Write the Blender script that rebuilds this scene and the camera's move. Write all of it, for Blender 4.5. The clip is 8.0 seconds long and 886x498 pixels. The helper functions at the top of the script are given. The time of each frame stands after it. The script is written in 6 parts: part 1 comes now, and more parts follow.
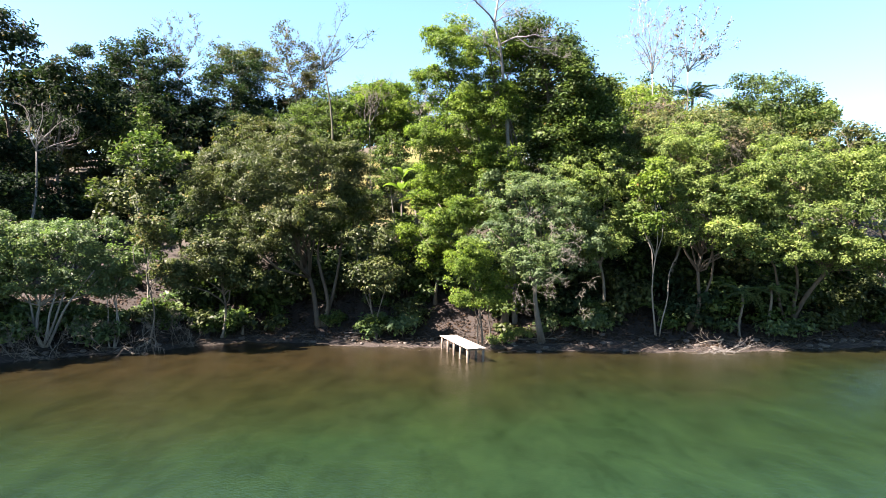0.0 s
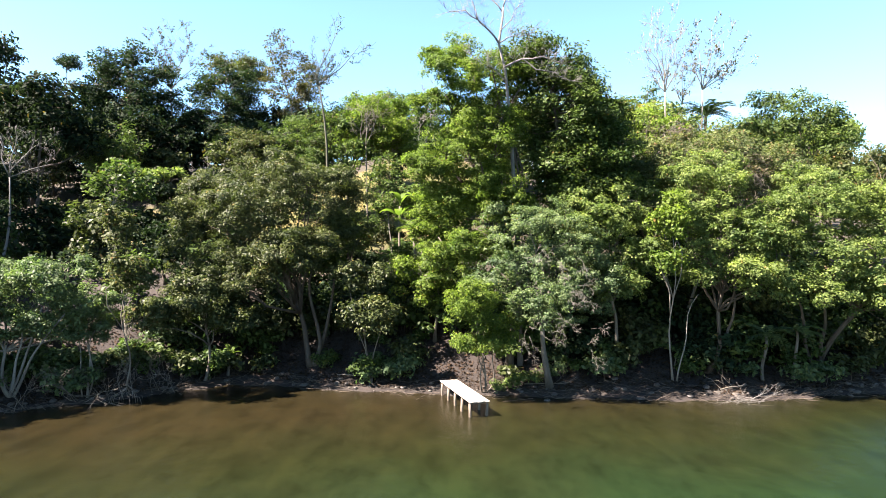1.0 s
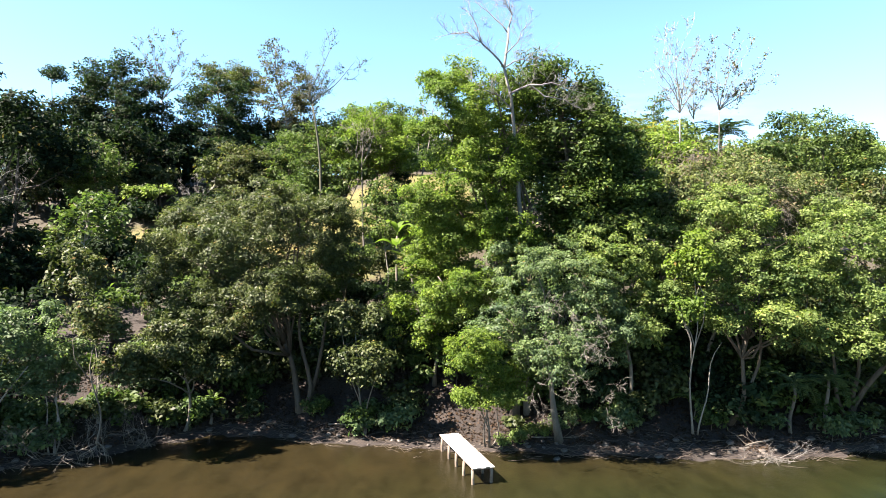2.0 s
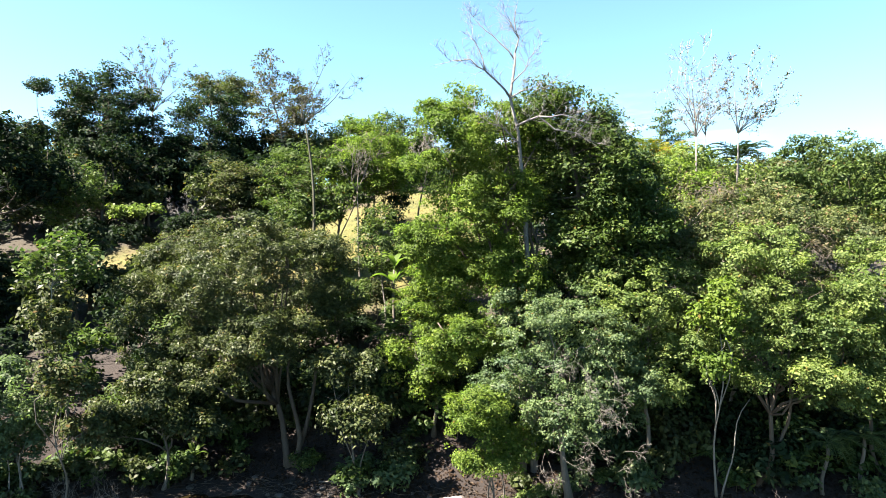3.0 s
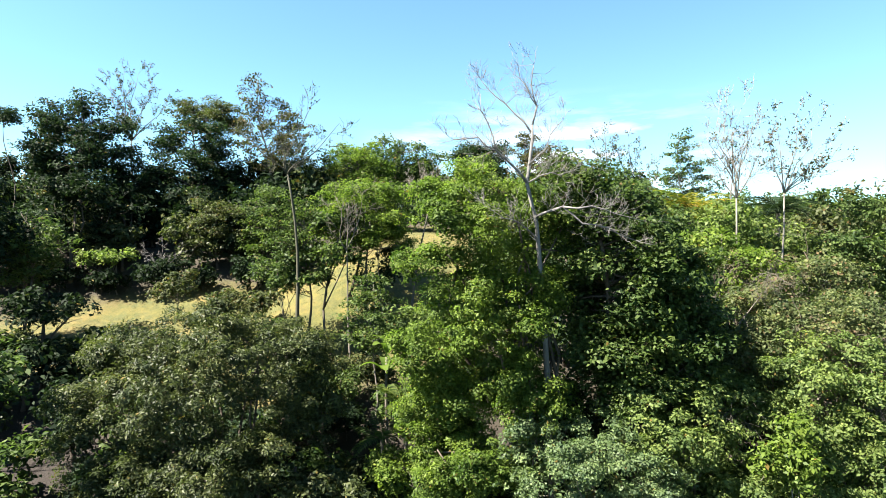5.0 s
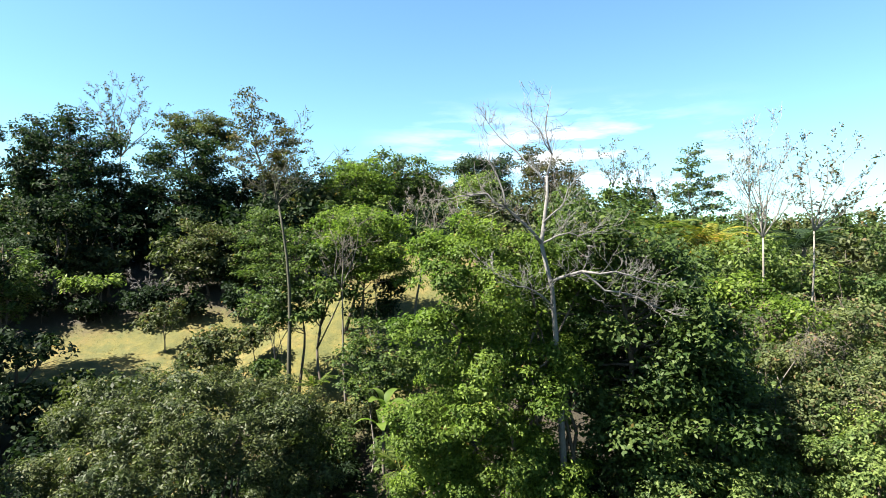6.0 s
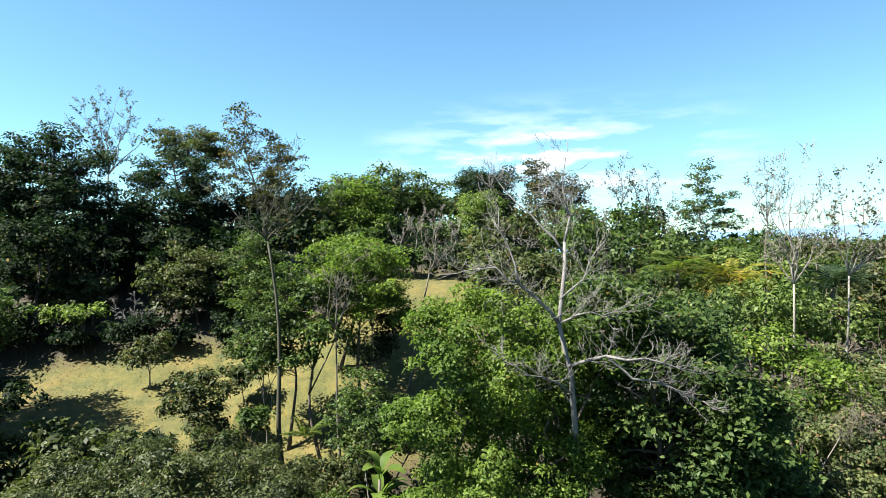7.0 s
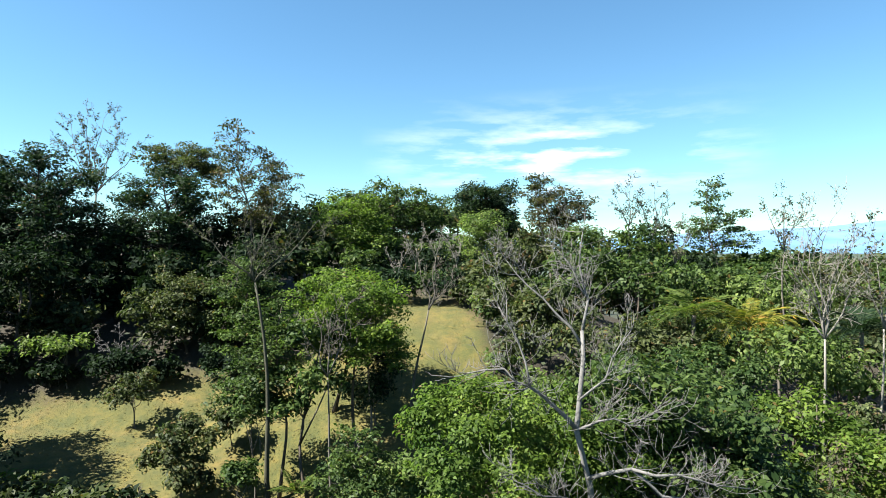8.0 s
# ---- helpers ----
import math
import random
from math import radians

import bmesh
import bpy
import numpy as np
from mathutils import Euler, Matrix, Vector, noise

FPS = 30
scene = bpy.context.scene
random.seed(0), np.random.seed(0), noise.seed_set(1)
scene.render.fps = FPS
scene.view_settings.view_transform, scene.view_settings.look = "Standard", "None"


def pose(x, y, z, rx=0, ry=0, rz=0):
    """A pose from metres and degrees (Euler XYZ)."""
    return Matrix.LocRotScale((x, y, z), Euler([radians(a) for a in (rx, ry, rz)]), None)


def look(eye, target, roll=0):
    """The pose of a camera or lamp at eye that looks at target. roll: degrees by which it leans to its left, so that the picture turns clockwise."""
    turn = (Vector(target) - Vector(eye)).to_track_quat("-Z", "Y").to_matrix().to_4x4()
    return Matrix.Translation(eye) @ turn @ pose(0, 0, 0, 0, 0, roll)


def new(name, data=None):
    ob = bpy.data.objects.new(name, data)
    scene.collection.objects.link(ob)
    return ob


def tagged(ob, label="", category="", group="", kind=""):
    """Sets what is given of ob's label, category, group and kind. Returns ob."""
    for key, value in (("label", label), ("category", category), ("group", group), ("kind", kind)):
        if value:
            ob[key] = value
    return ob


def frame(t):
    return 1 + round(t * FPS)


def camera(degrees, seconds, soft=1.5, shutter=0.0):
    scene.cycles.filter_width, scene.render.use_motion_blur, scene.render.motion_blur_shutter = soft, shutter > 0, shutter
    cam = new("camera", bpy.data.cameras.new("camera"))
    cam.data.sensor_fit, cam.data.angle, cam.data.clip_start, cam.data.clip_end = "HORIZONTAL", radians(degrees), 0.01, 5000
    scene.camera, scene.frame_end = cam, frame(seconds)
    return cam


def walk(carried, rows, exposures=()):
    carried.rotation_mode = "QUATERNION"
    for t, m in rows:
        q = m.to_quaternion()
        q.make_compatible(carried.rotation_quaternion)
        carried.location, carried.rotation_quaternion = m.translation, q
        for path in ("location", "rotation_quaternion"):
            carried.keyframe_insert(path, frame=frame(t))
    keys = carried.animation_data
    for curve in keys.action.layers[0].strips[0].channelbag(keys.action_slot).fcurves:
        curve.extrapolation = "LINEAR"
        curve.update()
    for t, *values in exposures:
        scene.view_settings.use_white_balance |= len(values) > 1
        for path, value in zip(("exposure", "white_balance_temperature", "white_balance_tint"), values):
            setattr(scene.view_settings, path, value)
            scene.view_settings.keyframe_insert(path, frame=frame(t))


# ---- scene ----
cam = camera(73.0, 8.0, soft=0.7)
EYE = 6.75
EXPOSURES = [(0, 3.54, 7100, 24), (1.5, 3.42, 7050, 20), (3.5, 3.28, 6900, 15), (4.5, 3.06, 6850, 12), (6.5, 2.66, 6650, 10), (8, 2.34, 6350, 8)]
ROWS = [
    (0.0, 0.000, 0.000, 0.000, 0.000, -0.000, -0.000),
    (0.5, -0.010, 1.450, 1.200, 0.006, 0.012, 0.010),
    (1.0, 0.003, 2.996, 2.405, 0.025, 0.012, 0.010),
    (1.5, 0.010, 4.562, 3.635, 0.037, 0.012, -0.010),
    (3.0, 0.030, 9.055, 7.337, 0.112, -0.031, -0.010),
    (3.5, 0.010, 10.545, 8.592, 0.137, -0.031, -0.010),
    (4.0, 0.017, 12.043, 9.850, 0.156, -0.012, -0.020),
    (4.5, 0.045, 13.553, 11.130, 0.181, -0.025, -0.010),
    (6.0, -0.085, 18.007, 14.973, 0.243, -0.037, -0.040),
    (6.5, -0.152, 19.477, 16.255, 0.262, -0.056, -0.050),
    (7.0, -0.158, 20.975, 17.545, 0.281, -0.056, -0.040),
    (7.5, -0.145, 22.428, 18.885, 0.325, -0.112, -0.050),
    (8.0, -0.133, 23.610, 20.170, 0.343, -0.144, -0.070),
]
walk(cam, [(t, pose(x, y, EYE + z, 90 + pitch, roll, yaw)) for t, x, y, z, yaw, pitch, roll in ROWS],
     exposures=EXPOSURES)

# ---- world and sun ----
SUN_DIR = Vector((-0.61, -0.20, 0.77)).normalized()      # towards the sun
sun_elev = math.asin(SUN_DIR.z)
sun_rot = math.atan2(SUN_DIR.x, SUN_DIR.y)

world = bpy.data.worlds.new("sky")
scene.world = world
world.use_nodes = True
wn, wl = world.node_tree.nodes, world.node_tree.links
wn.clear()
w_out = wn.new("ShaderNodeOutputWorld")
w_bg = wn.new("ShaderNodeBackground")
w_sky = wn.new("ShaderNodeTexSky")
w_sky.sky_type, w_sky.sun_disc = "NISHITA", False
w_sky.sun_elevation, w_sky.sun_rotation = sun_elev, sun_rot
w_sky.altitude, w_sky.air_density, w_sky.dust_density, w_sky.ozone_density = 20, 1.0, 0.0, 1.0
w_bg.inputs["Strength"].default_value = 0.038
# thin wisps of cloud low over the far hills
w_co = wn.new("ShaderNodeTexCoord")
w_map = wn.new("ShaderNodeMapping")
w_map.inputs["Scale"].default_value = (5.0, 5.0, 26.0)
w_noise = wn.new("ShaderNodeTexNoise")
w_noise.inputs["Scale"].default_value = 1.6
w_noise.inputs["Detail"].default_value = 7.0
w_noise.inputs["Roughness"].default_value = 0.55
w_ramp = wn.new("ShaderNodeValToRGB")
w_ramp.color_ramp.elements[0].position, w_ramp.color_ramp.elements[1].position = 0.45, 0.75
wl.new(w_co.outputs["Generated"], w_map.inputs["Vector"])
wl.new(w_map.outputs["Vector"], w_noise.inputs["Vector"])
wl.new(w_noise.outputs["Fac"], w_ramp.inputs["Fac"])


def wmath(op, a, b=None):
    n = wn.new("ShaderNodeMath")
    n.operation = op
    for i, v in enumerate((a, b)):
        if v is None:
            continue
        if isinstance(v, (int, float)):
            n.inputs[i].default_value = v
        else:
            wl.new(v, n.inputs[i])
    return n.outputs[0]


w_sep = wn.new("ShaderNodeSeparateXYZ")
wl.new(w_co.outputs["Generated"], w_sep.inputs[0])
belt = wmath("POWER", wmath("MAXIMUM", wmath("SUBTRACT", 1.0, wmath("MULTIPLY", wmath("ABSOLUTE", wmath("SUBTRACT", w_sep.outputs["Z"], 0.145)), 9.0)), 0.0), 1.5)
wide = wmath("MAXIMUM", wmath("SUBTRACT", 1.0, wmath("MULTIPLY", wmath("ABSOLUTE", wmath("SUBTRACT", w_sep.outputs["X"], 0.17)), 3.2)), 0.0)
cloud = wmath("MULTIPLY", wmath("MULTIPLY", w_ramp.outputs["Color"], belt), wmath("MULTIPLY", wide, 1.5))
w_mix = wn.new("ShaderNodeMixRGB")
w_mix.inputs["Color2"].default_value = (9.0, 9.4, 10.0, 1)
wl.new(cloud, w_mix.inputs["Fac"])
w_tint = wn.new("ShaderNodeMixRGB")
w_tint.blend_type = "MULTIPLY"
w_tint.inputs["Fac"].default_value = 1.0
w_tint.inputs["Color2"].default_value = (0.68, 0.98, 1.08, 1)
wl.new(w_sky.outputs["Color"], w_tint.inputs["Color1"])
wl.new(w_tint.outputs["Color"], w_mix.inputs["Color1"])
wl.new(w_mix.outputs["Color"], w_bg.inputs["Color"])
wl.new(w_bg.outputs["Background"], w_out.inputs["Surface"])

sun_data = bpy.data.lights.new("sun", "SUN")
sun_data.energy, sun_data.angle, sun_data.color = 5.0, radians(0.53), (1.0, 0.95, 0.86)
sun = new("sun", sun_data)
sun.matrix_world = look(SUN_DIR * 100, (0, 0, 0))

# ---- materials ----
rng = np.random.default_rng(7)


def material(name):
    m = bpy.data.materials.new(name)
    m.use_nodes = True
    n, l = m.node_tree.nodes, m.node_tree.links
    return m, n, l, n["Principled BSDF"], n["Material Output"]


def noise_node(n, l, scale, detail=4, rough=0.6, stretch=None):
    co = n.new("ShaderNodeTexCoord")
    t = n.new("ShaderNodeTexNoise")
    t.inputs["Scale"].default_value, t.inputs["Detail"].default_value, t.inputs["Roughness"].default_value = scale, detail, rough
    if stretch:
        mp = n.new("ShaderNodeMapping")
        mp.inputs["Scale"].default_value = stretch
        l.new(co.outputs["Object"], mp.inputs["Vector"])
        l.new(mp.outputs["Vector"], t.inputs["Vector"])
    else:
        l.new(co.outputs["Object"], t.inputs["Vector"])
    return t.outputs["Fac"]


def ramp_node(n, l, fac, stops):
    r = n.new("ShaderNodeValToRGB")
    e = r.color_ramp.elements
    while len(e) < len(stops):
        e.new(0.5)
    for el, (p, c) in zip(e, stops):
        el.position, el.color = p, (*c, 1)
    l.new(fac, r.inputs["Fac"])
    return r.outputs["Color"]


def mix_node(n, l, fac, a, b, blend="MIX"):
    x = n.new("ShaderNodeMixRGB")
    x.blend_type = blend
    for key, v in (("Fac", fac), ("Color1", a), ("Color2", b)):
        if isinstance(v, (int, float)):
            x.inputs[key].default_value = v
        elif isinstance(v, tuple):
            x.inputs[key].default_value = (*v, 1)
        else:
            l.new(v, x.inputs[key])
    return x.outputs["Color"]


def bump_node(n, l, height, strength, dist, target):
    b = n.new("ShaderNodeBump")
    b.inputs["Strength"].default_value, b.inputs["Distance"].default_value = strength, dist
    l.new(height, b.inputs["Height"])
    l.new(b.outputs["Normal"], target.inputs["Normal"])


def leaf_material(name, dark, light, dry=(0.10, 0.075, 0.025), dry_share=0.012, rough=0.55, see=0.40, spec=0.12):
    m, n, l, p, out = material(name)
    g = n.new("ShaderNodeNewGeometry")
    one = ramp_node(n, l, g.outputs["Random Per Island"],
                    [(0.0, dark), (0.55, tuple((a + b) / 2 for a, b in zip(dark, light))), (1.0 - dry_share, light), (min(1.0, 1.002 - dry_share), dry)])
    patch = ramp_node(n, l, noise_node(n, l, 0.55, 3), [(0.3, (0.52, 0.62, 0.62)), (0.7, (1.45, 1.32, 1.05))])
    col = mix_node(n, l, 1.0, one, patch, "MULTIPLY")
    l.new(col, p.inputs["Base Color"])
    p.inputs["Roughness"].default_value = rough
    p.inputs["Specular IOR Level"].default_value = spec
    tr = n.new("ShaderNodeBsdfTranslucent")
    l.new(mix_node(n, l, 1.0, col, (1.12, 1.30, 0.68), "MULTIPLY"), tr.inputs["Color"])
    mx = n.new("ShaderNodeMixShader")
    mx.inputs["Fac"].default_value = see
    l.new(p.outputs["BSDF"], mx.inputs[1])
    l.new(tr.outputs["BSDF"], mx.inputs[2])
    l.new(mx.outputs["Shader"], out.inputs["Surface"])
    return m


def bark_material(name, dark, light, scale=3.0):
    m, n, l, p, out = material(name)
    a = noise_node(n, l, scale, 5, 0.65, (1, 1, 0.25))
    b = noise_node(n, l, scale * 9, 4, 0.7, (1, 1, 0.3))
    c = mix_node(n, l, 0.5, ramp_node(n, l, a, [(0.32, dark), (0.68, light)]), ramp_node(n, l, b, [(0.3, dark), (0.7, light)]))
    l.new(c, p.inputs["Base Color"])
    p.inputs["Roughness"].default_value = 0.85
    bump_node(n, l, b, 0.6, 0.03, p)
    return m


LEAF_MANGO = leaf_material("mango_leaf", (0.0165, 0.0255, 0.0118), (0.06, 0.0745, 0.03), rough=0.5, see=0.32, spec=0.14)
LEAF_GREY = leaf_material("grey_green_leaf", (0.035, 0.062, 0.031), (0.104, 0.15, 0.072), rough=0.52, see=0.42, spec=0.2)
LEAF_BRIGHT = leaf_material("bright_leaf", (0.0345, 0.0625, 0.0135), (0.113, 0.166, 0.036), rough=0.5, see=0.48, spec=0.1)
LEAF_MID = leaf_material("mid_green_leaf", (0.02, 0.0395, 0.0135), (0.066, 0.098, 0.032), rough=0.5, see=0.36, spec=0.1)
LEAF_YELLOW = leaf_material("yellow_green_leaf", (0.042, 0.07, 0.023), (0.133, 0.178, 0.064), rough=0.5, see=0.46, spec=0.1)
# hill-wood greens, darkened so the leaf colour carries the wood's shade
LEAF_SHADED = leaf_material("shaded_leaf", (0.0046, 0.0105, 0.0062), (0.0165, 0.029, 0.015), rough=0.65, see=0.26, spec=0.06)
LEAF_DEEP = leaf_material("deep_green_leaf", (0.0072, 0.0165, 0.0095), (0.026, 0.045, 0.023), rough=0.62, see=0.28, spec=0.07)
LEAF_OLIVE = leaf_material("olive_leaf", (0.025, 0.035, 0.015), (0.066, 0.08, 0.036), dry=(0.076, 0.0532, 0.0228), dry_share=0.05, see=0.34)
LEAF_BROWN = leaf_material("brownish_leaf", (0.0228, 0.02736, 0.0114), (0.05928, 0.0608, 0.02584), dry=(0.0684, 0.0494, 0.0304), dry_share=0.15, see=0.36)
LEAF_VINE = leaf_material("dry_vine_leaf", (0.038, 0.03648, 0.02432), (0.0988, 0.09272, 0.0646), dry=(0.0988, 0.0684, 0.0532), dry_share=0.15, see=0.3)
LEAF_PALM = leaf_material("palm_leaf", (0.038, 0.0646, 0.0152), (0.1064, 0.1368, 0.038), dry=(0.19, 0.1368, 0.0456), dry_share=0.06, see=0.44)
LEAF_PALM_DRY = leaf_material("yellowing_palm_leaf", (0.06, 0.075, 0.012), (0.17, 0.16, 0.030), dry=(0.20, 0.13, 0.03), dry_share=0.2, see=0.42)
LEAF_BANANA = leaf_material("banana_leaf", (0.052, 0.09, 0.019), (0.09, 0.135, 0.03), dry_share=0.0001, see=0.50)
LEAF_PALE = leaf_material("pale_olive_leaf", (0.036, 0.052, 0.023), (0.110, 0.132, 0.064), dry=(0.10, 0.075, 0.045), dry_share=0.08, see=0.42, spec=0.1)
BARK_GREY = bark_material("grey_bark", (0.038, 0.03192, 0.02432), (0.1292, 0.114, 0.0912))
BARK_DARK = bark_material("dark_bark", (0.0228, 0.01672, 0.01216), (0.0836, 0.0646, 0.0456))
BARK_MOSS = bark_material("mossy_bark", (0.012, 0.013, 0.007), (0.052, 0.050, 0.026))
BARK_WHITE = bark_material("pale_bark", (0.0646, 0.057, 0.0456), (0.1976, 0.1824, 0.1558), 2.0)
BARK_DEAD = bark_material("bleached_wood", (0.054, 0.051, 0.047), (0.150, 0.143, 0.134), 4.0)


def ground_material():
    m, n, l, p, out = material("ground_soil_and_grass")
    geo = n.new("ShaderNodeNewGeometry")
    sep = n.new("ShaderNodeSeparateXYZ")
    l.new(geo.outputs["Position"], sep.inputs[0])
    big = noise_node(n, l, 0.28, 5, 0.7)
    mid = noise_node(n, l, 1.1, 5, 0.7)
    fine = noise_node(n, l, 9.0, 5, 0.75)
    grass = mix_node(n, l, 0.38, ramp_node(n, l, big, [(0.38, (0.0440, 0.0520, 0.0075)), (0.5, (0.0700, 0.0660, 0.0110)), (0.62, (0.0980, 0.0760, 0.0200))]),
                     ramp_node(n, l, fine, [(0.3, (0.0180, 0.0190, 0.0040)), (0.7, (0.0920, 0.0780, 0.0190))]))
    grass = mix_node(n, l, 0.9, grass, ramp_node(n, l, mid, [(0.36, (0.66, 0.74, 0.55)), (0.5, (1.0, 1.0, 0.9)), (0.64, (1.38, 1.24, 1.0))]), "MULTIPLY")
    # near-black browns: the tree canopy's shade is put into the soil colour
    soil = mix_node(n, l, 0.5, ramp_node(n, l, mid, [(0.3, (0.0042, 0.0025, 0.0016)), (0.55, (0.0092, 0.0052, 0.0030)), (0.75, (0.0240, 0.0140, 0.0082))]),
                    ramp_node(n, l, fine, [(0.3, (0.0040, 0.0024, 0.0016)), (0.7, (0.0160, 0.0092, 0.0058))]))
    # open grass in the clearing, bare soil and litter under the trees
    def lobe(cx, cy, rx, ry):
        mp = n.new("ShaderNodeVectorMath")
        mp.operation = "SUBTRACT"
        l.new(geo.outputs["Position"], mp.inputs[0])
        mp.inputs[1].default_value = (cx, cy, 0)
        sc = n.new("ShaderNodeVectorMath")
        sc.operation = "MULTIPLY"
        sc.inputs[1].default_value = (1 / rx, 1 / ry, 0)
        l.new(mp.outputs[0], sc.inputs[0])
        ln = n.new("ShaderNodeVectorMath")
        ln.operation = "LENGTH"
        l.new(sc.outputs[0], ln.inputs[0])
        return ln.outputs["Value"]
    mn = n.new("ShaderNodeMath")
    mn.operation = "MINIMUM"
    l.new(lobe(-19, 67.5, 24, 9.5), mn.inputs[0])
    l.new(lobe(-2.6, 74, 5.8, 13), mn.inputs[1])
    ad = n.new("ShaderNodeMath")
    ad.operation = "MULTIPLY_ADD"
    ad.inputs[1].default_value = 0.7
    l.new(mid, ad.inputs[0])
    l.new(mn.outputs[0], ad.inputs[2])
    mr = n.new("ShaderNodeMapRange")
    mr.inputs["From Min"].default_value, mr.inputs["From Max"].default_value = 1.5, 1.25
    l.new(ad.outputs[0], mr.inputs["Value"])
    # low brown growth on the hill and beyond, darkened to hold the wood's shade
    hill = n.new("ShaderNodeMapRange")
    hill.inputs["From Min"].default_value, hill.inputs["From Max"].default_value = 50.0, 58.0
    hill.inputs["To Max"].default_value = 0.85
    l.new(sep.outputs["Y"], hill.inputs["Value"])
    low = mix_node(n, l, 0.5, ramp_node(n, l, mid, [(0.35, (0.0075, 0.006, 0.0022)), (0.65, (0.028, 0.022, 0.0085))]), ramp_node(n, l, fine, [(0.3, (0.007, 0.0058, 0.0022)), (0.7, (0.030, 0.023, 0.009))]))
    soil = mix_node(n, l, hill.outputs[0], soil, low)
    far = n.new("ShaderNodeMapRange")
    far.inputs["From Min"].default_value, far.inputs["From Max"].default_value = 120.0, 240.0
    l.new(sep.outputs["Y"], far.inputs["Value"])
    soil = mix_node(n, l, far.outputs[0], soil, ramp_node(n, l, big, [(0.35, (0.010, 0.020, 0.010)), (0.65, (0.028, 0.046, 0.020))]))
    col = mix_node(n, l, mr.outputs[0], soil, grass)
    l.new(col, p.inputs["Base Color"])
    p.inputs["Roughness"].default_value = 0.95
    bump_node(n, l, fine, 0.8, 0.12, p)
    return m


def water_material():
    m, n, l, p, out = material("murky_green_water")
    geo = n.new("ShaderNodeNewGeometry")
    sep = n.new("ShaderNodeSeparateXYZ")
    l.new(geo.outputs["Position"], sep.inputs[0])
    cloudy = noise_node(n, l, 0.11, 4, 0.55)
    bed = noise_node(n, l, 0.5, 6, 0.68, (1.3, 0.6, 1))
    sh = n.new("ShaderNodeMath")
    sh.operation = "MULTIPLY_ADD"
    sh.inputs[1].default_value = 10.0
    l.new(cloudy, sh.inputs[0])
    l.new(sep.outputs["Y"], sh.inputs[2])
    sx = n.new("ShaderNodeMath")
    sx.operation = "MULTIPLY_ADD"
    sx.inputs[1].default_value = -0.28
    l.new(sep.outputs["X"], sx.inputs[0])
    l.new(sh.outputs[0], sx.inputs[2])
    mr = n.new("ShaderNodeMapRange")
    mr.inputs["From Min"].default_value, mr.inputs["From Max"].default_value = 16.0, 46.0
    l.new(sx.outputs[0], mr.inputs["Value"])
    depth = ramp_node(n, l, mr.outputs[0], [(0.0, (0.0046, 0.0140, 0.0068)), (0.35, (0.0052, 0.0122, 0.0046)), (0.62, (0.0072, 0.0086, 0.0032)), (0.92, (0.0100, 0.0080, 0.0036))])
    col = mix_node(n, l, 0.5, depth, ramp_node(n, l, bed, [(0.32, (0.30, 0.32, 0.34)), (0.5, (0.95, 0.95, 0.95)), (0.68, (1.55, 1.45, 1.3))]), "MULTIPLY")
    l.new(col, p.inputs["Base Color"])
    p.inputs["Roughness"].default_value = 0.10
    p.inputs["IOR"].default_value = 1.33
    p.inputs["Specular IOR Level"].default_value = 0.45
    rip = mix_node(n, l, 0.45, noise_node(n, l, 1.5, 4, 0.55, (1.2, 1.0, 1)), noise_node(n, l, 8.0, 3, 0.6, (1.3, 1.0, 1)))
    bump_node(n, l, rip, 0.42, 0.10, p)
    return m


MAT_GROUND, MAT_WATER = ground_material(), water_material()

# ---- ground, water, distance ----
SHORE_X = (-400, -60, -44, -34, -28, -25, -22, -19, -14, -9, -4, 0, 3, 8, 14, 18, 22, 30, 60, 400)
SHORE_Y = (60, 36, 31.5, 32.6, 35.2, 36.4, 38.4, 40.0, 44.2, 42.8, 41.4, 41.2, 40.5, 40.2, 39.8, 39.3, 40.2, 41.8, 45, 60)
RISE_S = (-60, -25, -6, 0, 1.2, 3.0, 6.5, 12, 20, 60, 2000)
RISE_Z = (-6.0, -4.0, -1.0, 0.0, 0.45, 1.3, 3.6, 6.6, 10.5, 40, 500)
HILL_Y = (0, 44, 55, 60, 64, 66.4, 71.5, 75, 81, 92, 108, 140, 190, 300, 650, 1600)
HILL_LEFT = (0, 3.5, 8.0, 9.8, 11.0, 11.5, 12.2, 13.9, 17.6, 21.2, 24, 28, 31, 28, 16, 5)
HILL_MID = (0, 3.0, 8.0, 10.6, 12.3, 13.3, 16.4, 18.4, 20.6, 22.8, 25, 28, 31, 28, 16, 5)
HILL_RIGHT = (0, 3.0, 7.4, 9.0, 10.0, 10.5, 11.3, 11.8, 12.5, 13.6, 14.2, 12, 9, 6, 4, 3)


